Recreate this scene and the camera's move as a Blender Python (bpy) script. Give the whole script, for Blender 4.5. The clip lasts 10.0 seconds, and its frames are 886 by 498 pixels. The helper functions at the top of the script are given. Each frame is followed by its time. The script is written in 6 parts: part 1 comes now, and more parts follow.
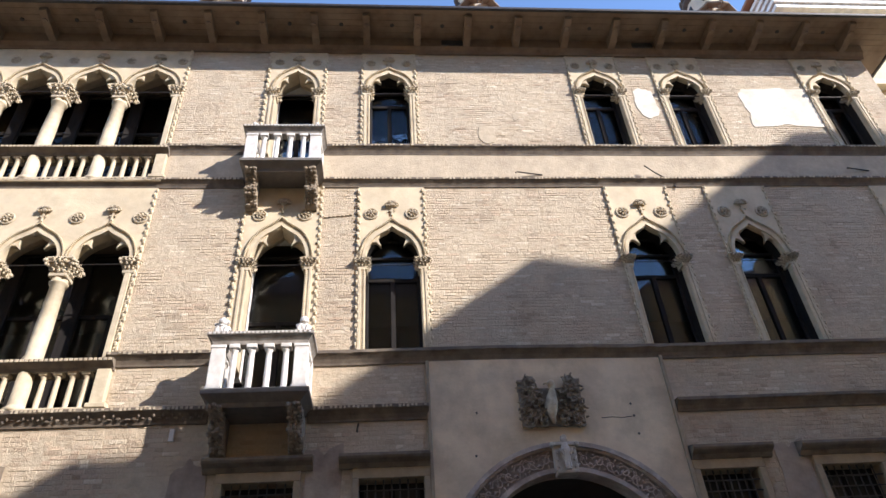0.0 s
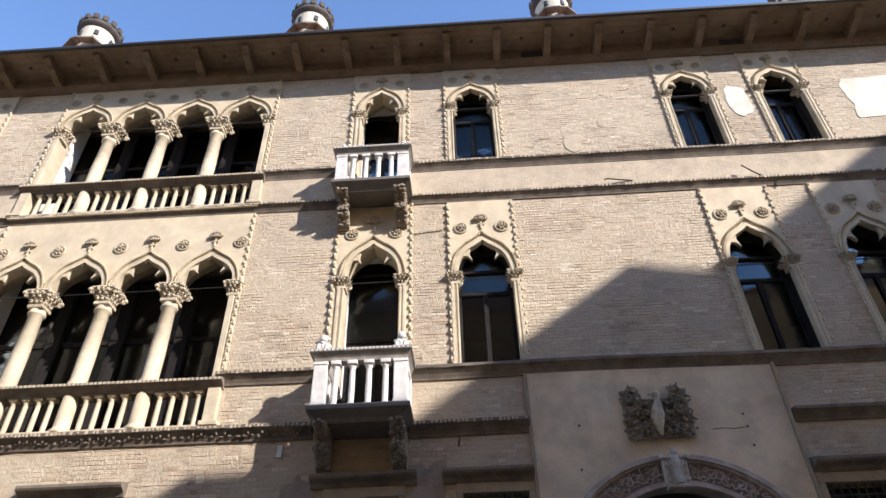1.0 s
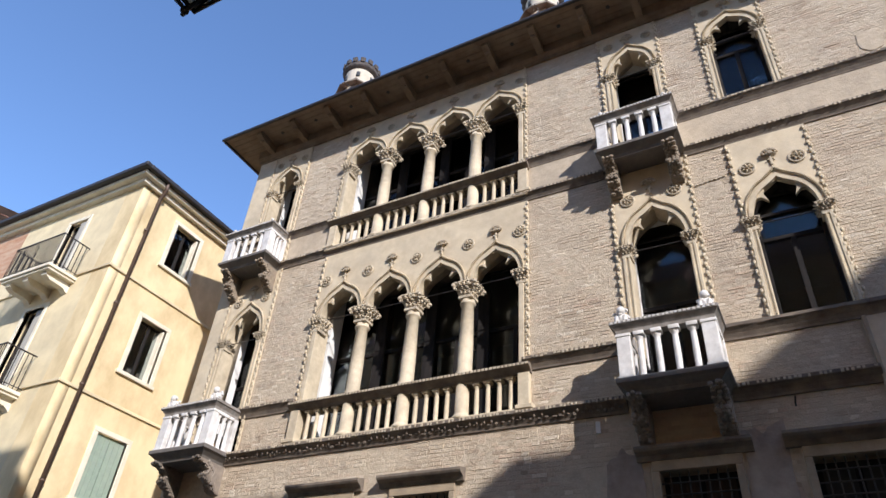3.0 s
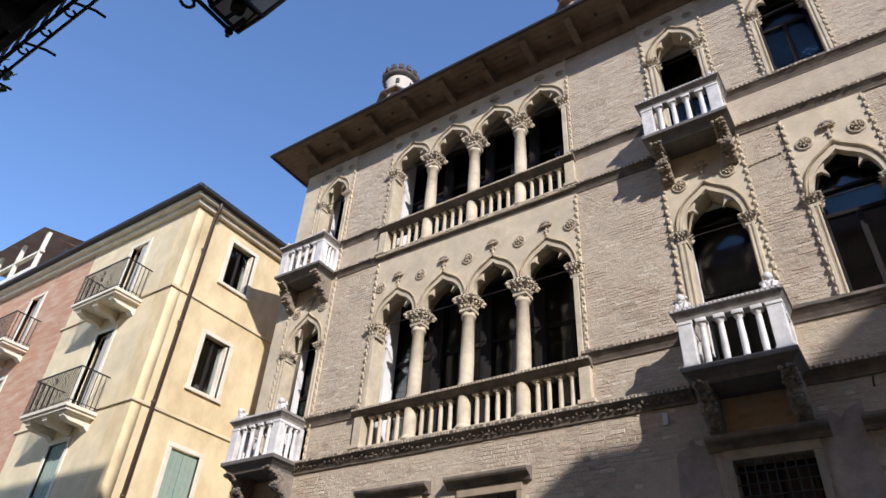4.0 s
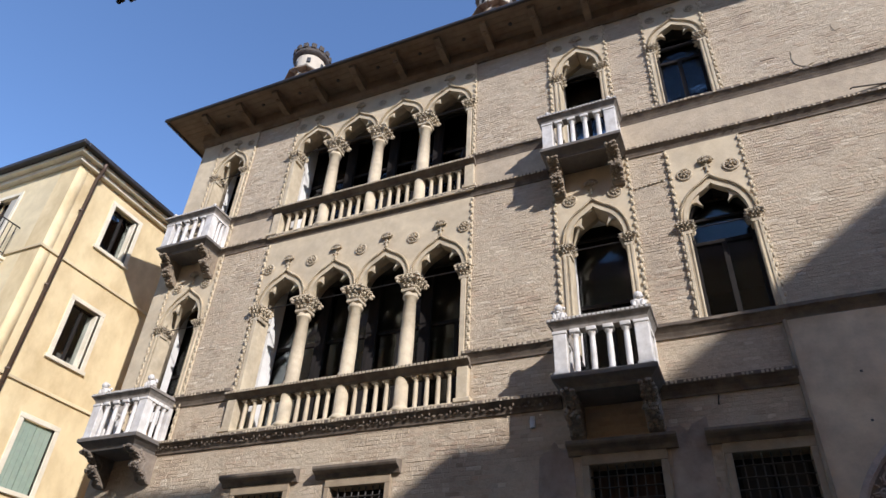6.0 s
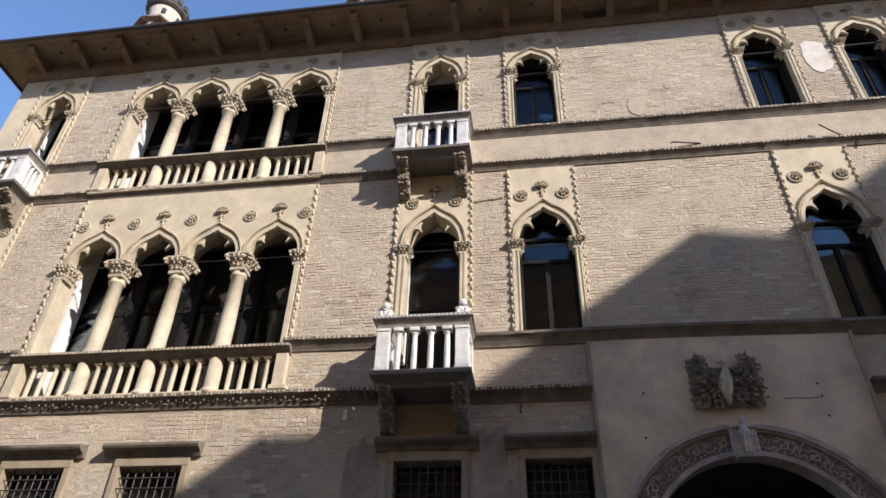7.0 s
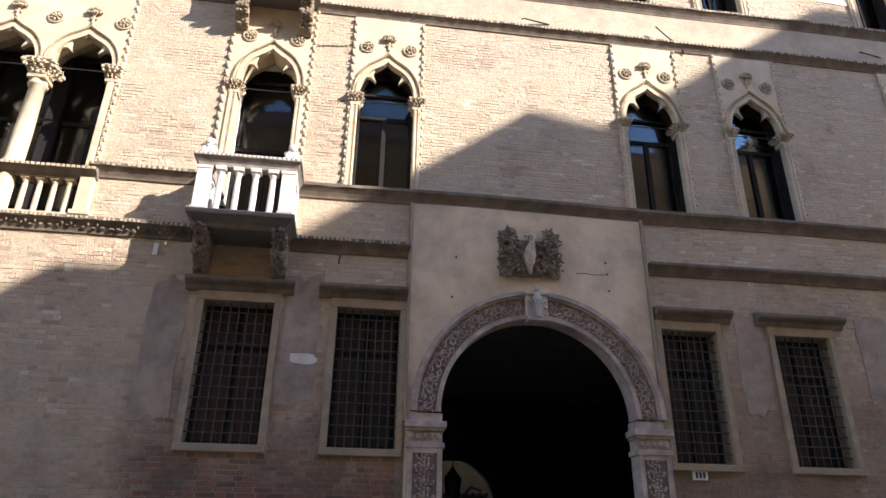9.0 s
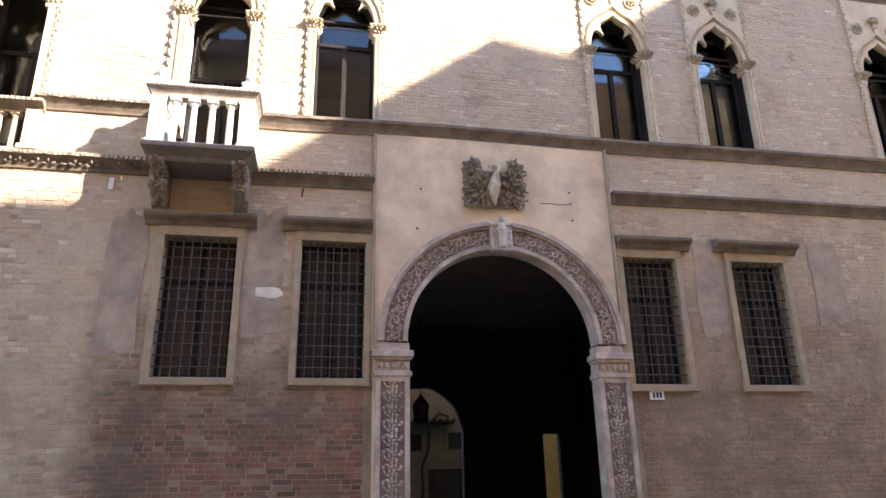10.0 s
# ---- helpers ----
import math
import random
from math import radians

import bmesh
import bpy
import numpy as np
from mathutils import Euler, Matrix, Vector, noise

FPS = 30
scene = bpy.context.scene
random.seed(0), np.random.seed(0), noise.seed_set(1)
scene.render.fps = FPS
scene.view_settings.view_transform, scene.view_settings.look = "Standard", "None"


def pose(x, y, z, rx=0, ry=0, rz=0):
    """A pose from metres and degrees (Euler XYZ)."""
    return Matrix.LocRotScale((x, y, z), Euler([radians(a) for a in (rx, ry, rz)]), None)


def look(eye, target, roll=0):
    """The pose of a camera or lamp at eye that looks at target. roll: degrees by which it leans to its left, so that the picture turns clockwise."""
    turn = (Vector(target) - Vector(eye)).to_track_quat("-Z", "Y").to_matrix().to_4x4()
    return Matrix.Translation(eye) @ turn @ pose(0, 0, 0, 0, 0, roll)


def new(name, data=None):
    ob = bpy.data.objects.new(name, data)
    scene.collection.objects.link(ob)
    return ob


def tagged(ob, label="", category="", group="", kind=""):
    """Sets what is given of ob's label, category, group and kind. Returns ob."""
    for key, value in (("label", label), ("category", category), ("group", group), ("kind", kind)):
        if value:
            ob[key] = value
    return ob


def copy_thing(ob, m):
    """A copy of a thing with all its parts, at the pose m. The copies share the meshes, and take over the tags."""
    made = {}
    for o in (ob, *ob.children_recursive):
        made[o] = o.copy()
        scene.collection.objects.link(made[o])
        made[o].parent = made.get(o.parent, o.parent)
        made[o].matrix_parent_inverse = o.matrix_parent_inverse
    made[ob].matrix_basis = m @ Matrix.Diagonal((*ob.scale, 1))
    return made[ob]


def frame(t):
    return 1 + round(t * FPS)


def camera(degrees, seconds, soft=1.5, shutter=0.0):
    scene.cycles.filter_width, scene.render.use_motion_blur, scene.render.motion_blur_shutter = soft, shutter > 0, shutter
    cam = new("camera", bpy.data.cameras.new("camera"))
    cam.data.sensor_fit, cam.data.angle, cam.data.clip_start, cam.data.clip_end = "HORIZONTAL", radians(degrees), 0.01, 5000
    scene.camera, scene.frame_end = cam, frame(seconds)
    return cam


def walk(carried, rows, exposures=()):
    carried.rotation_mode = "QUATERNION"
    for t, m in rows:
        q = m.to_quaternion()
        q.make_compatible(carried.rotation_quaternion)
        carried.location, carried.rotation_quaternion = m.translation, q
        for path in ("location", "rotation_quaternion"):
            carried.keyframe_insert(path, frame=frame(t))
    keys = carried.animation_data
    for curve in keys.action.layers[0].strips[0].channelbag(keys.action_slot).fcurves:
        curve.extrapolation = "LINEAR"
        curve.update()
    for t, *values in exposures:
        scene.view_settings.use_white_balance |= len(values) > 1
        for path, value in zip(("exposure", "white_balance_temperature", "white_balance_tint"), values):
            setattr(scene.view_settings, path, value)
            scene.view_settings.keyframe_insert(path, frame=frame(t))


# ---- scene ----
cam = camera(66.69, 10.0)
PATH = [
    (0, (-2.494, -9.452, 1.544), (-2.3275, -7.8574, 2.7390), -4.21),
    (0.5, (-2.608, -9.418, 1.539), (-2.5516, -7.8334, 2.7584), -3.65),
    (1, (-2.728, -9.391, 1.517), (-2.7901, -7.8256, 2.7610), -1.59),
    (1.5, (-2.824, -9.350, 1.513), (-3.0623, -7.7977, 2.7509), 0.37),
    (2, (-2.876, -9.305, 1.489), (-3.3742, -7.8053, 2.7145), 2.67),
    (2.5, (-2.893, -9.275, 1.462), (-3.5990, -7.8442, 2.6675), 5.02),
    (3, (-2.912, -9.278, 1.484), (-3.7368, -7.8952, 2.6704), 4.72),
    (4.5, (-2.937, -9.284, 1.473), (-3.9033, -7.9925, 2.6547), 3.95),
    (5, (-2.884, -9.326, 1.484), (-3.8330, -8.0178, 2.6614), 3.55),
    (6.5, (-2.765, -9.328, 1.517), (-3.2403, -7.7797, 2.6907), 3.04),
    (7, (-2.707, -9.347, 1.480), (-2.9570, -7.7483, 2.6551), 1.85),
    (7.5, (-2.680, -9.344, 1.482), (-2.7615, -7.7245, 2.6518), 1.18),
    (8, (-2.664, -9.337, 1.480), (-2.6188, -7.7033, 2.6327), 1.61),
    (8.5, (-2.632, -9.323, 1.406), (-2.4771, -7.6174, 2.4386), 1.89),
    (9, (-2.621, -9.340, 1.432), (-2.3834, -7.5327, 2.2547), 0.87),
    (9.5, (-2.575, -9.354, 1.436), (-2.2800, -7.5032, 2.1344), 0.34),
    (10, (-2.604, -9.332, 1.408), (-2.2559, -7.4692, 2.0463), -1.06),
]
EXPOSURES = [(0.0, 1.26, 6620, 15), (1.0, 1.15, 6560, 15), (2.0, 0.97, 6400, 15), (3.0, 0.74, 6300, 15), (4.5, 0.53, 6200, 16), (5.2, 0.49, 6200, 16), (6.5, 0.67, 6450, 15), (7.5, 0.90, 6600, 15), (8.0, 1.03, 6650, 15), (8.5, 1.22, 6720, 16), (9.0, 1.70, 7020, 18), (9.5, 2.46, 7320, 20), (10.0, 2.80, 7600, 21)]
walk(cam, [(t, look(eye, target, roll)) for t, eye, target, roll in PATH], EXPOSURES)

# ---- sky and sun ----
SUN = Vector((1.35, -1.0, 0.97)).normalized()
world = bpy.data.worlds.new("sky")
scene.world = world
world.use_nodes = True
wt = world.node_tree
sky = wt.nodes.new("ShaderNodeTexSky")
sky.sky_type, sky.sun_disc = "NISHITA", False
sky.sun_elevation = math.asin(SUN.z)
sky.sun_rotation = math.atan2(SUN.x, SUN.y)
sky.air_density, sky.dust_density, sky.ozone_density = 1.0, 0.0, 5.0
back = wt.nodes["Background"]
wt.links.new(sky.outputs[0], back.inputs[0])
back.inputs[1].default_value = 0.17
lamp = bpy.data.lights.new("sun", "SUN")
lamp.energy, lamp.angle, lamp.color = 3.6, radians(0.6), (1.0, 0.978, 0.93)
sun = new("sun", lamp)
sun.matrix_world = look(SUN * 60, (0, 0, 0))

# ---- materials ----
def material(name, c1, c2, rough=0.8, scale=6.0, stain=None, stain_scale=0.8, stain_amount=0.5, bump=0.3, bump_scale=40.0, metal=0.0, island=0.0, per_object=0.0, stretch=(1, 1, 1)):
    """Two tones by fine noise, a third by broad stains, relief by finer noise."""
    m = bpy.data.materials.new(name)
    m.use_nodes = True
    t = m.node_tree
    n, l = t.nodes, t.links
    b = n["Principled BSDF"]
    b.inputs["Roughness"].default_value, b.inputs["Metallic"].default_value = rough, metal
    co = n.new("ShaderNodeTexCoord")
    mp = n.new("ShaderNodeMapping")
    mp.inputs["Scale"].default_value = stretch
    l.new(co.outputs["Object"], mp.inputs[0])

    def noise_of(s, detail):
        z = n.new("ShaderNodeTexNoise")
        z.inputs["Scale"].default_value, z.inputs["Detail"].default_value, z.inputs["Roughness"].default_value = s, detail, 0.62
        l.new(mp.outputs[0], z.inputs["Vector"])
        return z.outputs[0]

    def ramp(value, lo, hi):
        r = n.new("ShaderNodeMapRange")
        r.inputs[1].default_value, r.inputs[2].default_value = lo, hi
        l.new(value, r.inputs[0])
        return r.outputs[0]

    def mix(f, a, c):
        x = n.new("ShaderNodeMix")
        x.data_type = "RGBA"
        for value, slot in ((f, 0), (a, 6), (c, 7)):
            if isinstance(value, (tuple, list)):
                x.inputs[slot].default_value = (*value, 1)
            elif isinstance(value, float):
                x.inputs[slot].default_value = value
            else:
                l.new(value, x.inputs[slot])
        return x.outputs[2]

    f = ramp(noise_of(scale, 6), 0.32, 0.68)
    if island or per_object:
        src = n.new("ShaderNodeNewGeometry").outputs["Random Per Island"] if island else n.new("ShaderNodeObjectInfo").outputs["Random"]
        add = n.new("ShaderNodeMix")
        add.inputs[0].default_value = island or per_object
        l.new(f, add.inputs[2]), l.new(src, add.inputs[3])
        f = add.outputs[0]
    col = mix(f, c1, c2)
    if stain:
        amount = n.new("ShaderNodeMath")
        amount.operation = "MULTIPLY"
        amount.inputs[1].default_value = stain_amount
        l.new(ramp(noise_of(stain_scale, 8), 0.42, 0.68), amount.inputs[0])
        col = mix(amount.outputs[0], col, stain)
    l.new(col, b.inputs["Base Color"])
    if bump:
        bp = n.new("ShaderNodeBump")
        bp.inputs["Strength"].default_value, bp.inputs["Distance"].default_value = bump, 0.012
        l.new(noise_of(bump_scale, 5), bp.inputs["Height"])
        l.new(bp.outputs[0], b.inputs["Normal"])
    return m


def brick_material(name, per_object, mortar=False):
    """Weathered brick: buff and limewashed above, redder near the street, each brick of its own tone."""
    m = bpy.data.materials.new(name)
    m.use_nodes = True
    t = m.node_tree
    n, l = t.nodes, t.links
    b = n["Principled BSDF"]
    b.inputs["Roughness"].default_value = 0.9
    geo = n.new("ShaderNodeNewGeometry")
    pos = geo.outputs["Position"]
    rnd = n.new("ShaderNodeObjectInfo").outputs["Random"] if per_object else geo.outputs["Random Per Island"]

    def noise_of(s, detail=6, rough=0.6):
        z = n.new("ShaderNodeTexNoise")
        z.inputs["Scale"].default_value, z.inputs["Detail"].default_value, z.inputs["Roughness"].default_value = s, detail, rough
        l.new(pos, z.inputs["Vector"])
        return z.outputs[0]

    def rng(value, a, c, lo=0.0, hi=1.0):
        r = n.new("ShaderNodeMapRange")
        for k, v in zip((1, 2, 3, 4), (a, c, lo, hi)):
            r.inputs[k].default_value = v
        l.new(value, r.inputs[0])
        return r.outputs[0]

    def calc(op, a, c):
        x = n.new("ShaderNodeMath")
        x.operation = op
        for k, v in ((0, a), (1, c)):
            if isinstance(v, (int, float)):
                x.inputs[k].default_value = v
            else:
                l.new(v, x.inputs[k])
        return x.outputs[0]

    def ramp(value, stops):
        r = n.new("ShaderNodeValToRGB")
        e = r.color_ramp.elements
        e[0].position, e[0].color = stops[0][0], (*stops[0][1], 1)
        e[1].position, e[1].color = stops[-1][0], (*stops[-1][1], 1)
        for p, c in stops[1:-1]:
            x = e.new(p)
            x.color = (*c, 1)
        l.new(value, r.inputs[0])
        return r.outputs[0]

    def mix(f, a, c):
        x = n.new("ShaderNodeMix")
        x.data_type = "RGBA"
        l.new(f, x.inputs[0]), l.new(a, x.inputs[6])
        if isinstance(c, tuple):
            x.inputs[7].default_value = (*c, 1)
        else:
            l.new(c, x.inputs[7])
        return x.outputs[2]

    sep = n.new("ShaderNodeSeparateXYZ")
    l.new(pos, sep.inputs[0])
    if mortar:
        tone = noise_of(14)
        buff, red = ramp(tone, [(0.3, (0.42, 0.335, 0.235)), (0.7, (0.56, 0.465, 0.34))]), ramp(tone, [(0.3, (0.27, 0.21, 0.16)), (0.7, (0.38, 0.305, 0.24))])
    else:
        buff, red = ramp(rnd, BUFF), ramp(rnd, RED)
    low = rng(calc("ADD", sep.outputs[2], calc("MULTIPLY", noise_of(0.9), 2.2)), 3.2, 5.6, 1.0, 0.0)
    left = rng(calc("ADD", sep.outputs[0], calc("MULTIPLY", noise_of(1.6), 0.5)), -5.45, -4.95, 0.25, 1.0)
    right = rng(calc("ADD", sep.outputs[0], calc("MULTIPLY", noise_of(1.2), 1.2)), 1.5, 3.0)
    low = calc("MULTIPLY", low, calc("MULTIPLY", left, calc("SUBTRACT", 1.0, calc("MULTIPLY", right, 0.22))))
    skim = calc("MULTIPLY", right, rng(calc("ADD", sep.outputs[2], calc("MULTIPLY", noise_of(1.7, 8, 0.7), 2.4)), 5.0, 6.6, 0.55, 0.0))
    damp = calc("MULTIPLY", calc("MULTIPLY", low, rng(noise_of(1.1, 9, 0.75), 0.42, 0.60)), 0.72)
    blush = calc("MULTIPLY", rng(noise_of(0.5), 0.48, 0.68), 0.34)
    col = mix(calc("MAXIMUM", calc("MULTIPLY", low, 0.97), blush), buff, red)
    wash = calc("MULTIPLY", rng(noise_of(1.3, 10, 0.72), 0.44, 0.58), calc("SUBTRACT", 0.8, calc("MULTIPLY", low, 0.70)))
    col = mix(wash, col, ramp(noise_of(5, 8, 0.7), [(0.3, WASH_DARK), (0.7, WASH)]))
    col = mix(calc("MULTIPLY", rng(noise_of(1.1, 8, 0.7), 0.52, 0.72), 0.68), col, GRIME)
    col = mix(skim, col, ramp(noise_of(3.5, 9, 0.7), [(0.3, (0.235, 0.16, 0.11)), (0.7, (0.36, 0.255, 0.178))]))
    col = mix(damp, col, (0.12, 0.085, 0.062))
    l.new(col, b.inputs["Base Color"])
    bp = n.new("ShaderNodeBump")
    bp.inputs["Strength"].default_value, bp.inputs["Distance"].default_value = 0.5, 0.01
    l.new(noise_of(45), bp.inputs["Height"])
    coarse = n.new("ShaderNodeBump")
    coarse.inputs["Strength"].default_value, coarse.inputs["Distance"].default_value = 0.8, 0.035
    l.new(noise_of(9, 9, 0.75), coarse.inputs["Height"])
    l.new(bp.outputs[0], coarse.inputs["Normal"])
    l.new(coarse.outputs[0], b.inputs["Normal"])
    return m


def glass_material():
    m = bpy.data.materials.new("window_glass")
    m.use_nodes = True
    t = m.node_tree
    n, l = t.nodes, t.links
    n.remove(n["Principled BSDF"])
    fr, tr, gl, mx = n.new("ShaderNodeFresnel"), n.new("ShaderNodeBsdfTransparent"), n.new("ShaderNodeBsdfGlossy"), n.new("ShaderNodeMixShader")
    fr.inputs[0].default_value = 1.4
    tr.inputs[0].default_value = (0.75, 0.8, 0.82, 1)
    gl.inputs["Roughness"].default_value = 0.02
    wave, co, bp = n.new("ShaderNodeTexNoise"), n.new("ShaderNodeTexCoord"), n.new("ShaderNodeBump")
    wave.inputs["Scale"].default_value = 2.5
    l.new(co.outputs["Object"], wave.inputs["Vector"])
    bp.inputs["Strength"].default_value, bp.inputs["Distance"].default_value = 0.12, 0.02
    l.new(wave.outputs[0], bp.inputs["Height"]), l.new(bp.outputs[0], gl.inputs["Normal"])
    l.new(fr.outputs[0], mx.inputs[0]), l.new(tr.outputs[0], mx.inputs[1]), l.new(gl.outputs[0], mx.inputs[2])
    l.new(mx.outputs[0], n["Material Output"].inputs[0])
    return m


BUFF = [(0.0, (0.41, 0.315, 0.22)), (0.25, (0.51, 0.41, 0.295)), (0.6, (0.575, 0.47, 0.34)), (0.82, (0.54, 0.405, 0.29)), (0.9, (0.61, 0.51, 0.375)), (1.0, (0.70, 0.61, 0.475))]
RED = [(0.0, (0.07, 0.04, 0.03)), (0.2, (0.17, 0.062, 0.037)), (0.55, (0.27, 0.105, 0.060)), (0.8, (0.23, 0.115, 0.074)), (1.0, (0.36, 0.26, 0.19))]
WASH, WASH_DARK, GRIME = (0.60, 0.50, 0.37), (0.48, 0.385, 0.275), (0.34, 0.275, 0.205)
M_BRICK = brick_material("brick_wall", False)
M_BRICK_ONE = brick_material("brick_single", True)
M_MORTAR = brick_material("mortar", False, True)
M_CREAM = material("cream_stone", (0.67, 0.565, 0.395), (0.54, 0.44, 0.30), 0.75, 7, (0.33, 0.265, 0.185), 1.9, 0.62, 0.3, 35)
M_PANEL = material("cream_plaster", (0.68, 0.57, 0.40), (0.57, 0.465, 0.315), 0.85, 4, (0.39, 0.315, 0.225), 1.3, 0.6, 0.3, 26)
M_CARVED = material("carved_stone", (0.64, 0.54, 0.385), (0.44, 0.355, 0.245), 0.8, 14, (0.20, 0.16, 0.12), 4, 0.6, 0.5, 50)
M_BAND = material("weathered_band", (0.165, 0.128, 0.096), (0.105, 0.082, 0.063), 0.85, 8, (0.33, 0.27, 0.20), 3, 0.45, 0.5, 40)
M_WHITE = material("white_marble", (0.80, 0.77, 0.73), (0.66, 0.62, 0.57), 0.6, 9, (0.36, 0.33, 0.30), 3, 0.55, 0.25, 40)
# On the lower consoles this tone carries the shade under the balcony
M_DARKSTONE = material("dark_stone", (0.28, 0.225, 0.17), (0.17, 0.135, 0.105), 0.85, 12, (0.30, 0.25, 0.20), 5, 0.5, 0.5, 45)
# Dark slab stone, deepened further to carry the shade on its underside
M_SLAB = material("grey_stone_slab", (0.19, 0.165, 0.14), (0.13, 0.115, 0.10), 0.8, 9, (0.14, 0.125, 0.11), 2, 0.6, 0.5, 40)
M_GATE = material("pink_marble", (0.60, 0.49, 0.42), (0.42, 0.335, 0.285), 0.7, 8, (0.22, 0.175, 0.145), 3.2, 0.75, 0.4, 45)
M_GATEPLASTER = material("gate_plaster", (0.80, 0.645, 0.45), (0.68, 0.535, 0.36), 0.9, 2.6, (0.44, 0.345, 0.235), 1.5, 0.8, 0.3, 24)
M_GREYPLASTER = material("grey_plaster", (0.37, 0.295, 0.235), (0.23, 0.18, 0.145), 0.92, 4.5, (0.47, 0.375, 0.28), 1.8, 0.9, 0.7, 18)
M_PALEPLASTER = material("pale_plaster", (0.80, 0.745, 0.66), (0.70, 0.63, 0.53), 0.9, 5, (0.54, 0.455, 0.345), 1.6, 0.85, 0.35, 26)
M_FRAME = material("dark_timber", (0.018, 0.016, 0.015), (0.034, 0.029, 0.027), 0.75, 12, None, 1, 0, 0.2, 60, stretch=(1, 1, 0.15))
M_FRAME.node_tree.nodes["Principled BSDF"].inputs["Specular IOR Level"].default_value = 0.12
M_IRON = material("dark_iron", (0.03, 0.027, 0.025), (0.055, 0.045, 0.04), 0.55, 20, None, 1, 0, 0.2, 80, metal=0.6)
# Low albedo: the dimness of rooms behind windows is put into the colour
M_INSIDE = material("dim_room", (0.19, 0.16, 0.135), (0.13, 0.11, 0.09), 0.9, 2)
M_REVEAL = material("white_reveal", (0.80, 0.78, 0.74), (0.72, 0.70, 0.66), 0.85, 4, (0.60, 0.57, 0.52), 2, 0.4, 0.15, 30)
M_CURTAIN = material("curtain_cloth", (0.88, 0.88, 0.89), (0.74, 0.75, 0.77), 0.9, 14, None, 1, 0, 0.3, 30, stretch=(4, 4, 0.1))
M_SOFFIT = material("eave_boards", (0.20, 0.138, 0.09), (0.135, 0.093, 0.06), 0.85, 5, (0.24, 0.185, 0.135), 1.5, 0.7, 0.35, 30)
M_GUTTER = material("gutter_metal", (0.022, 0.019, 0.019), (0.035, 0.03, 0.03), 0.55, 10, None, 1, 0, 0.2, 40)
M_TILE = material("roof_tile", (0.33, 0.15, 0.09), (0.24, 0.12, 0.08), 0.9, 8, (0.18, 0.14, 0.11), 2, 0.5, 0.4, 40)
M_YELLOW = material("yellow_plaster", (0.80, 0.65, 0.39), (0.71, 0.565, 0.325), 0.9, 1.8, (0.50, 0.365, 0.19), 1.1, 0.8, 0.15, 25, stretch=(1, 1, 0.6))
M_PALEYELLOW = material("pale_yellow_plaster", (0.78, 0.655, 0.415), (0.69, 0.575, 0.36), 0.9, 1.6, (0.52, 0.42, 0.265), 0.8, 0.6, 0.15, 25)
M_TRIM = material("pale_trim", (0.80, 0.74, 0.60), (0.72, 0.65, 0.50), 0.8, 5, (0.5, 0.43, 0.3), 2, 0.4, 0.15, 30)
M_SHUTTER = material("green_shutter", (0.30, 0.38, 0.30), (0.24, 0.31, 0.25), 0.7, 8, (0.36, 0.40, 0.33), 2, 0.4, 0.15, 40)
M_PIPE = material("brown_pipe", (0.13, 0.085, 0.06), (0.09, 0.06, 0.045), 0.5, 8, None, 1, 0, 0.15, 30, metal=0.3)
# Warm tones picked so these unseen surfaces reflect warm fill onto the front
M_PAVE = material("street_stone", (0.42, 0.315, 0.205), (0.33, 0.25, 0.165), 0.85, 3, (0.27, 0.23, 0.19), 0.7, 0.5, 0.3, 30)
M_OPPOSITE = material("street_plaster", (0.76, 0.49, 0.255), (0.66, 0.42, 0.215), 0.9, 2, (0.46, 0.33, 0.20), 0.7, 0.5, 0.15, 25)
M_BARS = material("grey_iron", (0.065, 0.055, 0.048), (0.04, 0.035, 0.031), 0.6, 20, None, 1, 0, 0.2, 60)
M_PALEPATCH = material("pale_patch", (0.66, 0.575, 0.455), (0.57, 0.485, 0.37), 0.9, 3, (0.5, 0.41, 0.3), 1.5, 0.5, 0.25, 30)
M_DULLSTONE = material("dull_stone", (0.41, 0.32, 0.215), (0.31, 0.238, 0.158), 0.85, 8, (0.24, 0.19, 0.14), 2.2, 0.6, 0.35, 40)
M_CARVED_DARK = material("dark_carving", (0.34, 0.27, 0.19), (0.22, 0.17, 0.12), 0.85, 14, (0.12, 0.095, 0.07), 5, 0.6, 0.4, 45)
M_CROWN = material("dark_crown", (0.07, 0.055, 0.045), (0.045, 0.037, 0.03), 0.85, 9, (0.14, 0.11, 0.09), 5, 0.5, 0.4, 40)
M_RAIL = material("stained_marble", (0.40, 0.36, 0.32), (0.25, 0.22, 0.19), 0.75, 10, (0.14, 0.12, 0.10), 4, 0.7, 0.4, 45)
# Ground of the gate carving, darker than the relief on it
M_RECESS = material("dark_marble", (0.25, 0.195, 0.16), (0.18, 0.14, 0.115), 0.85, 9, (0.33, 0.265, 0.225), 3, 0.5, 0.4, 45)
M_PALESTONE = material("pale_stone", (0.62, 0.56, 0.48), (0.48, 0.42, 0.36), 0.75, 9, (0.28, 0.235, 0.20), 4, 0.6, 0.3, 40)
M_DULL = material("dull_plaster", (0.58, 0.48, 0.35), (0.46, 0.37, 0.265), 0.92, 5.5, (0.35, 0.28, 0.205), 1.7, 0.7, 0.7, 22)
M_GREYTILE = material("grey_tile", (0.26, 0.20, 0.17), (0.18, 0.14, 0.12), 0.9, 8, (0.34, 0.27, 0.22), 2, 0.5, 0.4, 40)
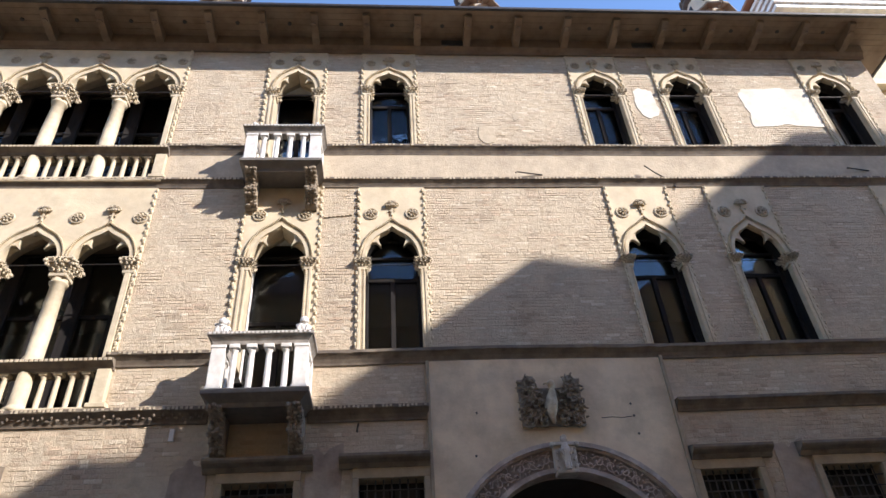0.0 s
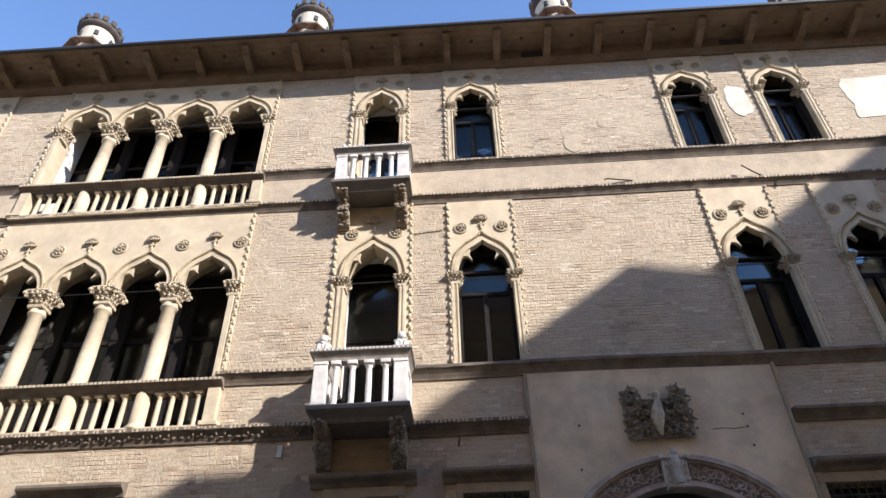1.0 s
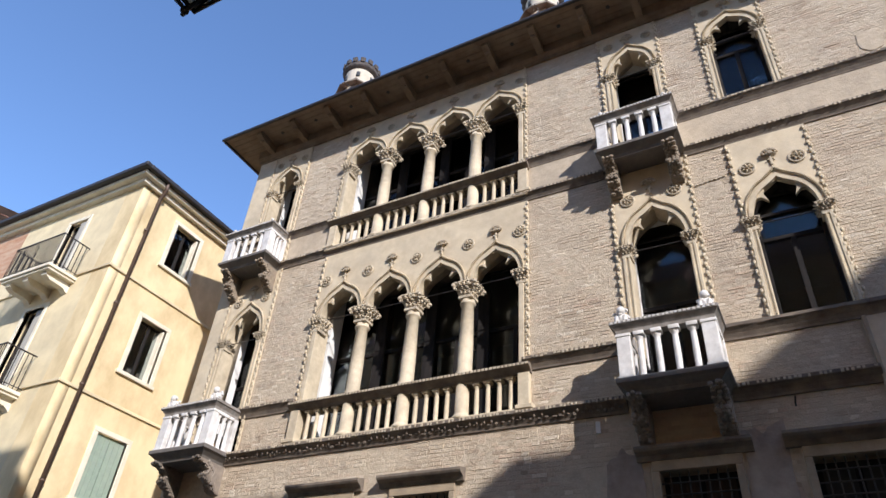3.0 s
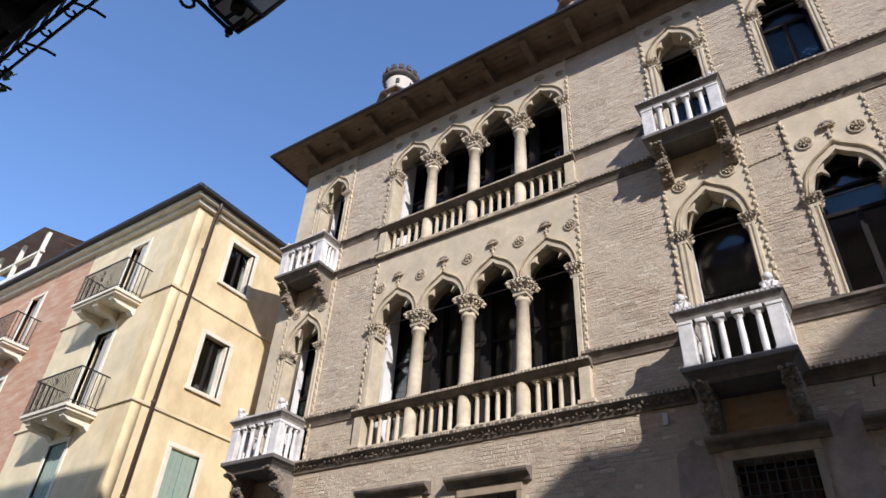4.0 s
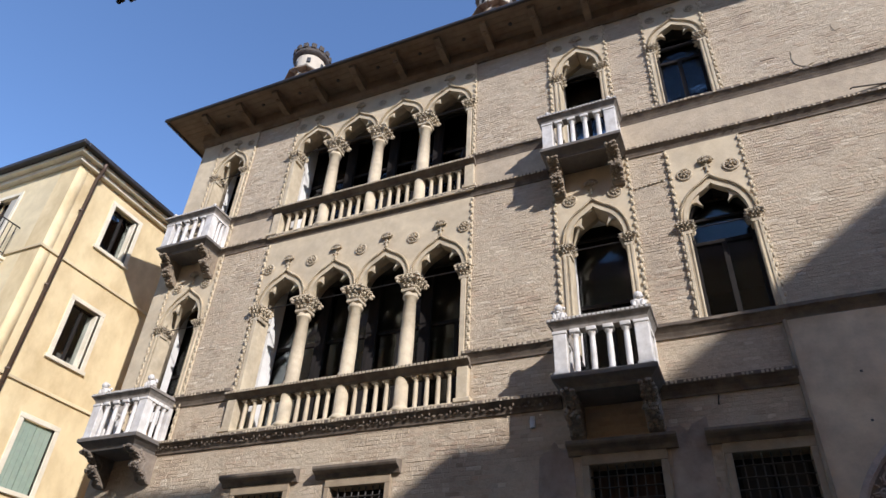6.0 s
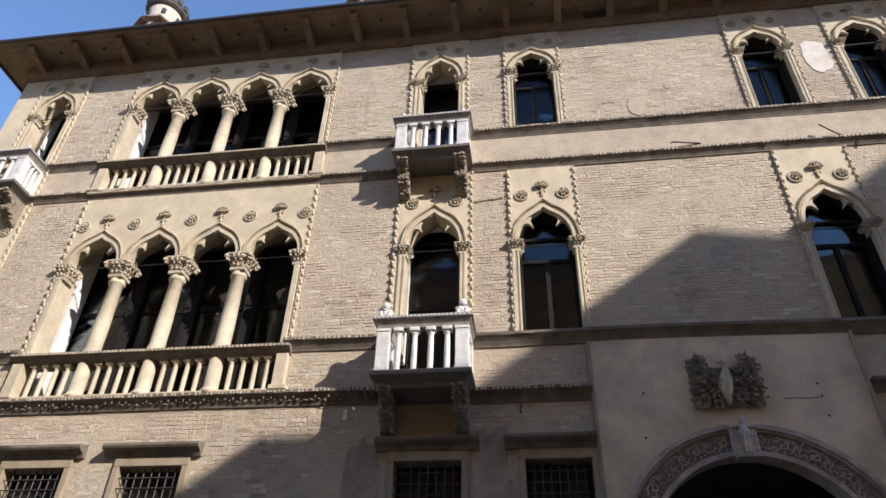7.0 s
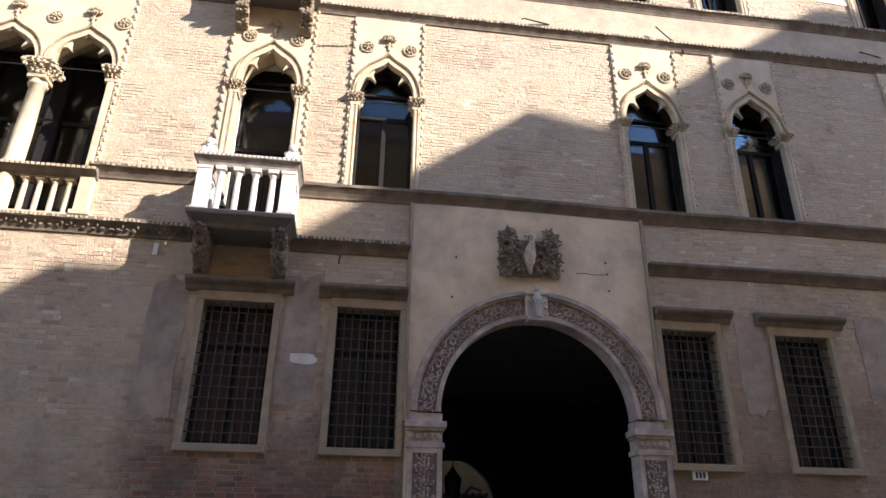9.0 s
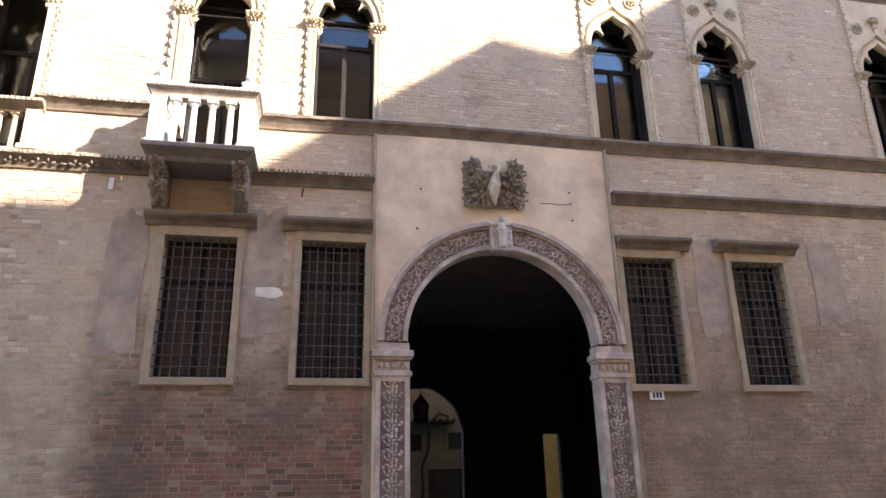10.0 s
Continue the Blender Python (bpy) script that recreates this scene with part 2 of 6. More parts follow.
M_LEAF = material("plant_leaf", (0.05, 0.09, 0.03), (0.09, 0.13, 0.04), 0.6, 20)
M_LAMPGLASS = material("milky_glass", (0.62, 0.60, 0.55), (0.50, 0.48, 0.44), 0.3, 6)
M_BLACK = material("black_mark", (0.03, 0.03, 0.03), (0.05, 0.05, 0.05), 0.7)
M_ENAMEL = material("white_enamel", (0.8, 0.79, 0.76), (0.7, 0.69, 0.66), 0.35, 8, (0.5, 0.45, 0.4), 9, 0.3, 0.05, 40)
M_GLASS = glass_material()
# Near-black opaque sheet stands in for the unlit room behind the bars
M_DARKPANE = material("unlit_pane", (0.012, 0.010, 0.009), (0.022, 0.018, 0.015), 0.4, 3, (0.03, 0.025, 0.021), 1.5, 0.5, 0.1, 20)
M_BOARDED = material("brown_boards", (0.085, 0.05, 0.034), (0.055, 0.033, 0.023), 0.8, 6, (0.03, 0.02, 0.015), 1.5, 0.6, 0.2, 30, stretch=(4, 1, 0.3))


# ---- building helpers ----
def part(name, bm, mat, parent=None, label="", smooth=False):
    """Links a bmesh as one mesh object, under parent where there is one."""
    bmesh.ops.recalc_face_normals(bm, faces=bm.faces)
    me = bpy.data.meshes.new(name)
    bm.to_mesh(me)
    bm.free()
    return link(name, me, mat, parent, label, smooth)


def link(name, me, mat, parent=None, label="", smooth=False):
    if mat and not me.materials:
        me.materials.append(mat)
    if smooth:
        me.polygons.foreach_set("use_smooth", [True] * len(me.polygons))
    ob = new(name, me)
    if parent:
        ob.parent = parent
    if label:
        ob["label"] = label
    return ob


def thing(name, label, category, group="", kind="", at=(0, 0, 0)):
    e = tagged(new(name), label, category, group, kind)
    e.empty_display_size = 0.2
    e.location = at
    return e


def box(bm, x0, x1, y0, y1, z0, z1, bevel=0.0):
    r = bmesh.ops.create_cube(bm, size=1, matrix=Matrix.LocRotScale(((x0 + x1) / 2, (y0 + y1) / 2, (z0 + z1) / 2), None, (abs(x1 - x0), abs(y1 - y0), abs(z1 - z0))))
    if bevel:
        edges = list({e for v in r["verts"] for e in v.link_edges})
        bmesh.ops.bevel(bm, geom=edges, offset=bevel, segments=2, affect="EDGES", profile=0.5)
    return bm


def boxes(*sizes, bevel=0.0):
    bm = bmesh.new()
    for s in sizes:
        box(bm, *s, bevel=bevel)
    return bm


def blob(bm, x, y, z, sx, sy, sz, detail=1, turn=None):
    r = bmesh.ops.create_icosphere(bm, subdivisions=detail, radius=1, matrix=Matrix.LocRotScale((x, y, z), turn, (sx, sy, sz)))
    return r["verts"]


def lathe(bm, profile, x, y, z, n=16):
    """Turns (radius, height) pairs round an upright axis."""
    rings = []
    for r, h in profile:
        rings.append([bm.verts.new((x + r * math.cos(6.28318 * k / n), y + r * math.sin(6.28318 * k / n), z + h)) for k in range(n)])
    for a, c in zip(rings, rings[1:]):
        for k in range(n):
            bm.faces.new((a[k], a[(k + 1) % n], c[(k + 1) % n], c[k]))
    bm.faces.new(rings[0][::-1]), bm.faces.new(rings[-1])
    return bm


def tube(bm, points, r, n=6, closed=False):
    """A round bar along points."""
    pts = [Vector(p) for p in points]
    rings = []
    for i, p in enumerate(pts):
        a = pts[i - 1] if i or closed else p
        c = pts[(i + 1) % len(pts)] if i + 1 < len(pts) or closed else p
        d = (c - a).normalized()
        u = d.orthogonal().normalized() if not rings else (u - d * u.dot(d)).normalized()
        w = d.cross(u)
        rings.append([bm.verts.new(p + r * (math.cos(6.28318 * k / n) * u + math.sin(6.28318 * k / n) * w)) for k in range(n)])
    pairs = list(zip(rings, rings[1:])) + ([(rings[-1], rings[0])] if closed else [])
    for a, c in pairs:
        for k in range(n):
            bm.faces.new((a[k], a[(k + 1) % n], c[(k + 1) % n], c[k]))
    if not closed:
        bm.faces.new(rings[0][::-1]), bm.faces.new(rings[-1])
    return bm


def extrude_profile(bm, profile, x0, x1):
    """A moulding: (y, z) outline carried from x0 to x1."""
    a = [bm.verts.new((x0, y, z)) for y, z in profile]
    c = [bm.verts.new((x1, y, z)) for y, z in profile]
    k = len(profile)
    for i in range(k):
        bm.faces.new((a[i], a[(i + 1) % k], c[(i + 1) % k], c[i]))
    bm.faces.new(a[::-1]), bm.faces.new(c)
    return bm


def plate(loops, y0, y1):
    """A mesh in the x-z plane with holes, from y0 to y1: the first loop is the outline."""
    cu = bpy.data.curves.new("outline", "CURVE")
    cu.dimensions, cu.fill_mode, cu.extrude = "2D", "BOTH", abs(y1 - y0) / 2
    for loop in loops:
        sp = cu.splines.new("POLY")
        sp.points.add(len(loop) - 1)
        for q, (x, z) in zip(sp.points, loop):
            q.co = (x, z, 0, 1)
        sp.use_cyclic_u = True
    ob = new("outline", cu)
    bpy.context.view_layer.update()
    me = bpy.data.meshes.new_from_object(ob.evaluated_get(bpy.context.evaluated_depsgraph_get()))
    me.transform(Matrix.Translation((0, (y0 + y1) / 2, 0)) @ pose(0, 0, 0, 90))
    bpy.data.objects.remove(ob)
    bpy.data.curves.remove(cu)
    bm = bmesh.new()
    bm.from_mesh(me)
    bmesh.ops.remove_doubles(bm, verts=bm.verts, dist=1e-5)
    bmesh.ops.recalc_face_normals(bm, faces=bm.faces)
    bm.to_mesh(me)
    bm.free()
    return me


def ogee(half, h, n=12):
    """The right half of a pointed Gothic arch, springing to apex, as (x, z)."""
    out = []
    for i in range(n + 1):
        a = radians(66) * i / n
        out.append((half * math.cos(a), 0.86 * h * math.sin(a)))
    p0 = out[-1]
    p1 = (0.13 * half, p0[1] + 0.12 * h)
    for i in range(1, 7):
        s = i / 6
        out.append(((1 - s) ** 2 * p0[0] + 2 * s * (1 - s) * p1[0], (1 - s) ** 2 * p0[1] + 2 * s * (1 - s) * p1[1] + s * s * h))
    return out


def ogee_loop(cx, z0, half, h):
    r = ogee(half, h)
    return [(cx + x, z0 + z) for x, z in r] + [(cx - x, z0 + z) for x, z in r[-2::-1]]


def arch_band(bm, inner, outer, y0, y1):
    """Solid between two arcs of equally many points, from y0 (front) to y1."""
    rows = [[bm.verts.new((x, y, z)) for x, z in loop] for loop, y in ((inner, y0), (outer, y0), (outer, y1), (inner, y1))]
    for a, c in ((0, 1), (1, 2), (2, 3), (3, 0)):
        for i in range(len(inner) - 1):
            bm.faces.new((rows[a][i], rows[a][i + 1], rows[c][i + 1], rows[c][i]))
    bm.faces.new([r[0] for r in rows]), bm.faces.new([r[-1] for r in rows][::-1])
    return bm


def sag(x, z):
    """The slight rise and fall of old courses along the front."""
    return 0.016 * noise.noise((x * 0.45, z * 0.6, 1.7)) + 0.002 * noise.noise((x * 1.5, z, 5.1)) - (0.025 * min(1.0, max(0.0, (x + 0.8) / 2.8)) if 6.0 < z < 6.6 else 0.0)
# ---- the palace front: levels and axes ----
LEFT, RIGHT, TOP = -14.47, 8.75, 14.06
GATE_X, GATE_R, GATE_Z = 0.008, 1.38, 3.20
QUAD_X, PITCH, LIGHT = -9.03, 1.17, 0.47
GROUND_WINDOWS = [(-10.35, 1.0, 0.0), (-8.46, 1.0, 0.0), (-4.29, 0.97, 0.0), (-2.46, 0.91, 0.0), (2.41, 0.88, -0.055), (4.275, 0.93, -0.055)]  # axis, width, lowered by
LOWER = dict(sill=6.62, spring=8.40, apex=9.12, half=0.465, strip=0.595, top=10.07, ros=9.42, ros_dx=0.37, knob=9.63)
UPPER = dict(sill=11.12, spring=12.88, apex=13.38, half=0.41, strip=0.57, top=TOP, ros=13.72, ros_dx=0.385, knob=13.81)
LOWER_DOOR = dict(low=6.46, sill=5.76, spring=8.42, apex=9.16, half=0.47, strip=0.675, top=10.07, ros=9.40, ros_dx=0.40, knob=9.70)
UPPER_DOOR = dict(low=10.94, sill=10.29, spring=12.80, apex=13.42, half=0.40, strip=0.60, top=TOP, ros=13.72, ros_dx=0.40, knob=13.81)
LOWER_X = (-2.395, 7.68)
PAIR = dict(LOWER, sill=6.58)  # the pair above the gate's side, a little lower
PAIR_X = (2.275, 4.255)
UPPER_X = (-2.404, 2.152, 4.064, 7.50)
DOOR_X = (-4.345, -13.37)
UPPER_DOOR_X = (-4.35, -13.28)
LOWER_QUAD = dict(base=5.80, rail=6.40, rail_top=6.55, spring=8.46, apex=9.08, cap=0.36, top=10.07, ros=9.37, knob=9.55)
UPPER_QUAD = dict(base=10.28, rail=10.87, rail_top=11.02, spring=12.84, apex=13.40, cap=0.36, top=TOP, ros=13.70, knob=13.81)


def opening(cx, d, grow=0.02):
    w = d["half"] + grow
    if "low" in d:
        v = 0.60
        return [(cx - w, d["low"]), (cx - v, d["low"]), (cx - v, d["sill"]), (cx + v, d["sill"]), (cx + v, d["low"]), (cx + w, d["low"])] + ogee_loop(cx, d["spring"], w, d["apex"] - d["spring"] + grow)
    return [(cx - w, d["sill"]), (cx + w, d["sill"])] + ogee_loop(cx, d["spring"], w, d["apex"] - d["spring"] + grow)


def quad_opening(d, grow=0.0):
    xs = [QUAD_X + PITCH * k for k in (-1.5, -0.5, 0.5, 1.5)]
    loop = [(xs[0] - LIGHT - grow, d["base"]), (xs[3] + LIGHT + grow, d["base"])]
    for x in xs[::-1]:
        loop += ogee_loop(x, d["spring"], LIGHT + grow, d["apex"] - d["spring"] + grow)
    return loop


def gate_loop(r, z_low, n=32):
    return [(GATE_X - r, z_low), (GATE_X + r, z_low)] + [(GATE_X + r * math.cos(math.pi * k / n), GATE_Z + r * math.sin(math.pi * k / n)) for k in range(n + 1)]


# ---- ground and the street ----
bm = bmesh.new()
bmesh.ops.create_grid(bm, x_segments=40, y_segments=40, size=900)
ground = tagged(part("ground", bm, M_PAVE), "warm-toned stone paved street and ground between the houses", "ground", kind="structure")

# ---- palace walls ----
holes = [opening(x, LOWER) for x in LOWER_X] + [opening(x, UPPER) for x in UPPER_X]
holes += [opening(x, PAIR) for x in PAIR_X]
holes += [opening(x, LOWER_DOOR) for x in DOOR_X] + [opening(x, UPPER_DOOR) for x in UPPER_DOOR_X]
holes += [quad_opening(LOWER_QUAD, 0.10), quad_opening(UPPER_QUAD, 0.10), gate_loop(GATE_R + 0.20, 0.02)]
for gx, gw, gz in GROUND_WINDOWS:
    holes.append([(gx - gw / 2 - 0.01, gz + 2.67), (gx + gw / 2 + 0.01, gz + 2.67), (gx + gw / 2 + 0.01, gz + 4.65), (gx - gw / 2 - 0.01, gz + 4.65)])
facade = tagged(link("wall_front", plate([[(LEFT, -0.2), (RIGHT, -0.2), (RIGHT, 14.5), (LEFT, 14.5)]] + holes, 0.0, 0.42), M_MORTAR),
                "worn buff and red brick palace front with pale mortar joints", "wall", kind="structure")
for nm, bx, lab in (("wall_side", (LEFT, LEFT + 0.4, 0.42, 12, -0.2, 14.5), "plain plastered palace side wall on the alley"),
                    ("wall_end", (RIGHT - 0.4, RIGHT, 0.42, 12, -0.2, 14.5), "plain plastered palace end wall"),
                    ("wall_rear", (LEFT, RIGHT, 12, 12.4, 5.2, 14.5), "plain plastered palace rear wall")):
    tagged(part(nm, boxes(bx), M_OPPOSITE), lab, "wall", kind="structure")
for nm, z in (("floor_first", 5.1), ("floor_second", 9.75), ("ceiling", 14.2)):
    tagged(part(nm, boxes((LEFT + 0.4, RIGHT - 0.4, 0.42, 12, z, z + 0.3)), M_INSIDE), "dim timber floor between the palace storeys" if nm != "ceiling" else "dim upper ceiling of the palace", "floor" if nm != "ceiling" else "ceiling", kind="structure")
for nm, z0, z1 in (("partition_first", 5.4, 9.75), ("partition_second", 10.05, 14.2)):
    tagged(part(nm, boxes((LEFT + 0.4, RIGHT - 0.4, 4.6, 4.75, z0, z1), (-6.1, -5.95, 0.42, 4.6, z0, z1), (-12.1, -11.95, 0.42, 4.6, z0, z1), (-0.6, -0.45, 0.42, 4.6, z0, z1)), M_INSIDE), "dim inner partition walls of the rooms", "wall", kind="structure")
# entrance hall: side walls, end wall with two openings, courtyard beyond
HALL_L, HALL_R, HALL_D = -2.2, 4.3, 8.0
# Near-black plaster: the darkness of the unlit passage is put into its colour
M_HALL = material("unlit_hall", (0.03, 0.026, 0.022), (0.02, 0.017, 0.015), 0.95, 2)
# The narrow slot beside the arch is an addition, opening onto the yellow stretch
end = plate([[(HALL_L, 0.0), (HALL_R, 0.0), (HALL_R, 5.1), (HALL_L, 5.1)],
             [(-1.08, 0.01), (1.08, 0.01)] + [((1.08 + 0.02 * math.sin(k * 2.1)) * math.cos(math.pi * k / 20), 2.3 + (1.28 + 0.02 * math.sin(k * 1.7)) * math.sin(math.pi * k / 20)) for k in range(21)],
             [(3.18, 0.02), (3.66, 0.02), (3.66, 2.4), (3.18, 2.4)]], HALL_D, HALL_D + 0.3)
tagged(link("wall_hall_end", end, M_HALL), "end wall of the entrance hall with an arch, coloured near black as unlit", "wall", kind="structure")
tagged(part("wall_hall", boxes((HALL_L - 0.3, HALL_L, 0.42, HALL_D + 0.3, 0, 5.1), (HALL_R, HALL_R + 0.3, 0.42, HALL_D + 0.3, 0, 5.1), (LEFT + 0.4, HALL_L - 0.3, 2.2, 2.35, 0, 5.1), (HALL_R + 0.3, RIGHT - 0.4, 2.2, 2.35, 0, 5.1)), M_HALL), "plastered walls of the entrance hall, coloured near black as unlit", "wall", kind="structure")
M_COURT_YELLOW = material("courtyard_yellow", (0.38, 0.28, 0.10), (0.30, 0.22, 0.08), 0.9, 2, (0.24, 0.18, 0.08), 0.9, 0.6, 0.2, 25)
# Lowered albedo paints in the dimness of the enclosed courtyard
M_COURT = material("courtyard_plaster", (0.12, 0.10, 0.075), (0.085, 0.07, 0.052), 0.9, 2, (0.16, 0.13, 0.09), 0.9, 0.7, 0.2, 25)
court = thing("courtyard_house", "courtyard house with plaster darkened for a dim yard and dark windows, behind the gateway", "house", at=(0, 16, 0))
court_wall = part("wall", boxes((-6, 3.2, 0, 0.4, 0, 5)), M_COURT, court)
# Brighter yellow stretch, added to show as a lit strip through the slot
part("wall", boxes((3.2, 9, 0, 0.4, 0, 5)), M_COURT_YELLOW, court, "added yellow wall stretch behind the narrow hall slot")
# Unseen side walls, added to hold sky light off the courtyard
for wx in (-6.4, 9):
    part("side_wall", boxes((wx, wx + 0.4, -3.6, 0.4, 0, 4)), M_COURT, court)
for wx, z0, z1, hw in ((0.92, 2.28, 2.86, 0.27), (2.46, 2.34, 2.92, 0.27), (2.13, 0.0, 1.64, 0.70), (4.4, 1.2, 2.4, 0.35)):
    w = part("window" if z0 else "door", boxes((wx - hw, wx + hw, -0.03, 0.0, z0, z1), bevel=0.01), M_FRAME, court)
    part("frame", boxes((wx - hw - 0.06, wx - hw, -0.05, 0.0, z0, z1 + 0.06), (wx + hw, wx + hw + 0.06, -0.05, 0.0, z0, z1 + 0.06), (wx - hw, wx + hw, -0.05, 0.0, z1, z1 + 0.06)), M_COURT, w)
part("eave", boxes((-6, 2.35, -0.55, 0.0, 3.22, 3.30), bevel=0.01), M_FRAME, court, "dark lean-to eave board")
for k in range(9):
    part("eave_tile", lathe(bmesh.new(), [(0.06, 0.0), (0.06, 0.5)], 0, 0, 0, 8), M_FRAME, court).matrix_basis = pose(0.4 + 0.24 * k, -0.62, 3.33, -90)
part("vine_trunk", tube(bmesh.new(), [(1.05, -0.12, 0.0), (1.22, -0.15, 0.9), (1.18, -0.16, 1.7), (1.42, -0.2, 2.3), (1.38, -0.6, 3.2), (1.75, -0.66, 3.55), (2.1, -0.6, 3.45)], 0.05, 7), M_FRAME, court, "bare dark climbing stem")
part("vine_branch", tube(bmesh.new(), [(1.40, -0.6, 3.2), (1.1, -0.62, 3.6), (1.3, -0.6, 4.0)], 0.035, 7), M_FRAME, court, "bare dark climbing stem")

# ---- string courses ----
def string_course(name, x0, x1, z0, z1, out, label, teeth=0.0, mat=M_BAND, carved=False):
    h = z1 - z0
    bm = bmesh.new()
    prof = [(0.02, z0), (-0.2 * out, z0), (-0.26 * out, z0 + 0.16 * h), (-0.48 * out, z0 + 0.42 * h), (-0.80 * out, z0 + 0.66 * h), (-0.96 * out, z0 + 0.74 * h), (-out, z0 + 0.78 * h), (-out, z1), (0.02, z1 + 0.012)]
    n = max(2, int((x1 - x0) / 0.12))
    rings = []
    for i in range(n + 1):
        x = x0 + (x1 - x0) * i / n
        s = sag(x, z0)
        chip = [0.0] * 5 + [random.uniform(-0.004, 0.004) for _ in range(3)] + [0.0]
        rings.append([bm.verts.new((x, y + c, z + s + 0.6 * c)) for (y, z), c in zip(prof, chip)])
    k = len(prof)
    for a, b in zip(rings, rings[1:]):
        for i in range(k):
            bm.faces.new((a[i], a[(i + 1) % k], b[(i + 1) % k], b[i]))
    bm.faces.new(rings[0][::-1]), bm.faces.new(rings[-1])
    ob = tagged(part(name, bm, mat), label, "string course", kind="structure")
    if teeth:
        bm = bmesh.new()
        x = x0 + 0.03
        while x < x1 - 0.04:
            w, s = teeth * random.uniform(0.4, 0.7), sag(x, z0)
            if random.random() < 0.8:
                box(bm, x, x + w, -out - random.uniform(0.006, 0.014), -out + 0.004, z1 - random.uniform(0.035, 0.055) + s, z1 - 0.008 + s)
            x += teeth * random.uniform(0.85, 1.15)
        part("dentil_row", bm, M_CARVED, ob)
    if carved:
        bm = bmesh.new()
        x = x0 + 0.06
        while x < x1 - 0.06:
            s = sag(x, z0)
            blob(bm, x, -0.47 * out, z0 + 0.40 * h + random.uniform(-0.02, 0.02) + s, random.uniform(0.025, 0.055), random.uniform(0.014, 0.026), random.uniform(0.02, 0.045))
            if random.random() < 0.7:
                blob(bm, x + 0.055, -0.62 * out, z0 + 0.55 * h + s, 0.022, 0.026, 0.04)
            x += random.uniform(0.1, 0.13)
        part("leaf_row", bm, M_BAND, ob)
    return ob


DL, DR = -5.10, -3.68
string_course("trim_sill_lower", LEFT - 0.05, -11.42, 6.45, 6.66, 0.13, "weathered grey-brown stone sill course", 0.075)
string_course("trim_sill_lower", -6.72, DL, 6.45, 6.66, 0.13, "weathered grey-brown stone sill course", 0.075)
string_course("trim_sill_lower", DR, RIGHT + 0.04, 6.40, 6.615, 0.13, "weathered grey-brown stone sill course", 0.0)
string_course("trim_base_lower", LEFT - 0.05, DL, 5.52, 5.74, 0.16, "dark weathered carved stone course under the balustrade", 0.06, carved=True)
string_course("trim_base_lower", DR, -1.90, 5.48, 5.69, 0.14, "weathered stone course beside the gate panel", 0.06)
string_course("trim_base_lower", 1.89, RIGHT + 0.04, 5.475, 5.665, 0.14, "weathered stone course beside the gate panel")
string_course("trim_sill_upper", LEFT - 0.05, -11.42, 10.91, 11.12, 0.12, "weathered grey-brown stone sill course of the upper storey", 0.075)
string_course("trim_sill_upper", -6.72, DL + 0.02, 10.91, 11.12, 0.12, "weathered grey-brown stone sill course of the upper storey", 0.075)
string_course("trim_sill_upper", DR - 0.02, RIGHT + 0.04, 10.91, 11.12, 0.12, "weathered grey-brown stone sill course of the upper storey", 0.075)
string_course("trim_base_upper", LEFT - 0.05, DL, 10.07, 10.25, 0.11, "narrow weathered stone course with small dentils", 0.07)
string_course("trim_base_upper", DR, RIGHT + 0.04, 10.07, 10.25, 0.11, "narrow weathered stone course with small dentils", 0.07)


for z0, z1, dx in ((6.66, 10.07, DOOR_X[1] - 0.675), (11.12, TOP, UPPER_DOOR_X[1] - 0.60), (10.25, 10.91, DOOR_X[1] - 0.72)):
    tagged(part("trim_corner_facing", boxes((LEFT - 0.012, dx - 0.02, -0.02, 0.30, z0, z1), bevel=0.012), M_PANEL), "pale cream plaster facing at the alley corner", "plaster", kind="structure")

# ---- Gothic windows ----
def rope(bm, x, y, z0, z1, step=0.085, w=0.03, out=0.035):
    """A dog-tooth strip: small lozenges set left and right by turns."""
    box(bm, x - 0.5 * w, x + 0.5 * w, y - 0.4 * out, y + 0.02, z0, z1)
    z, side = z0 + step / 2, 1
    while z < z1:
        blob(bm, x + 0.55 * w * side, y - 0.5 * out, z, w * random.uniform(0.75, 0.95), out * 0.7, step * 0.56, 1)
        z, side = z + step, -side


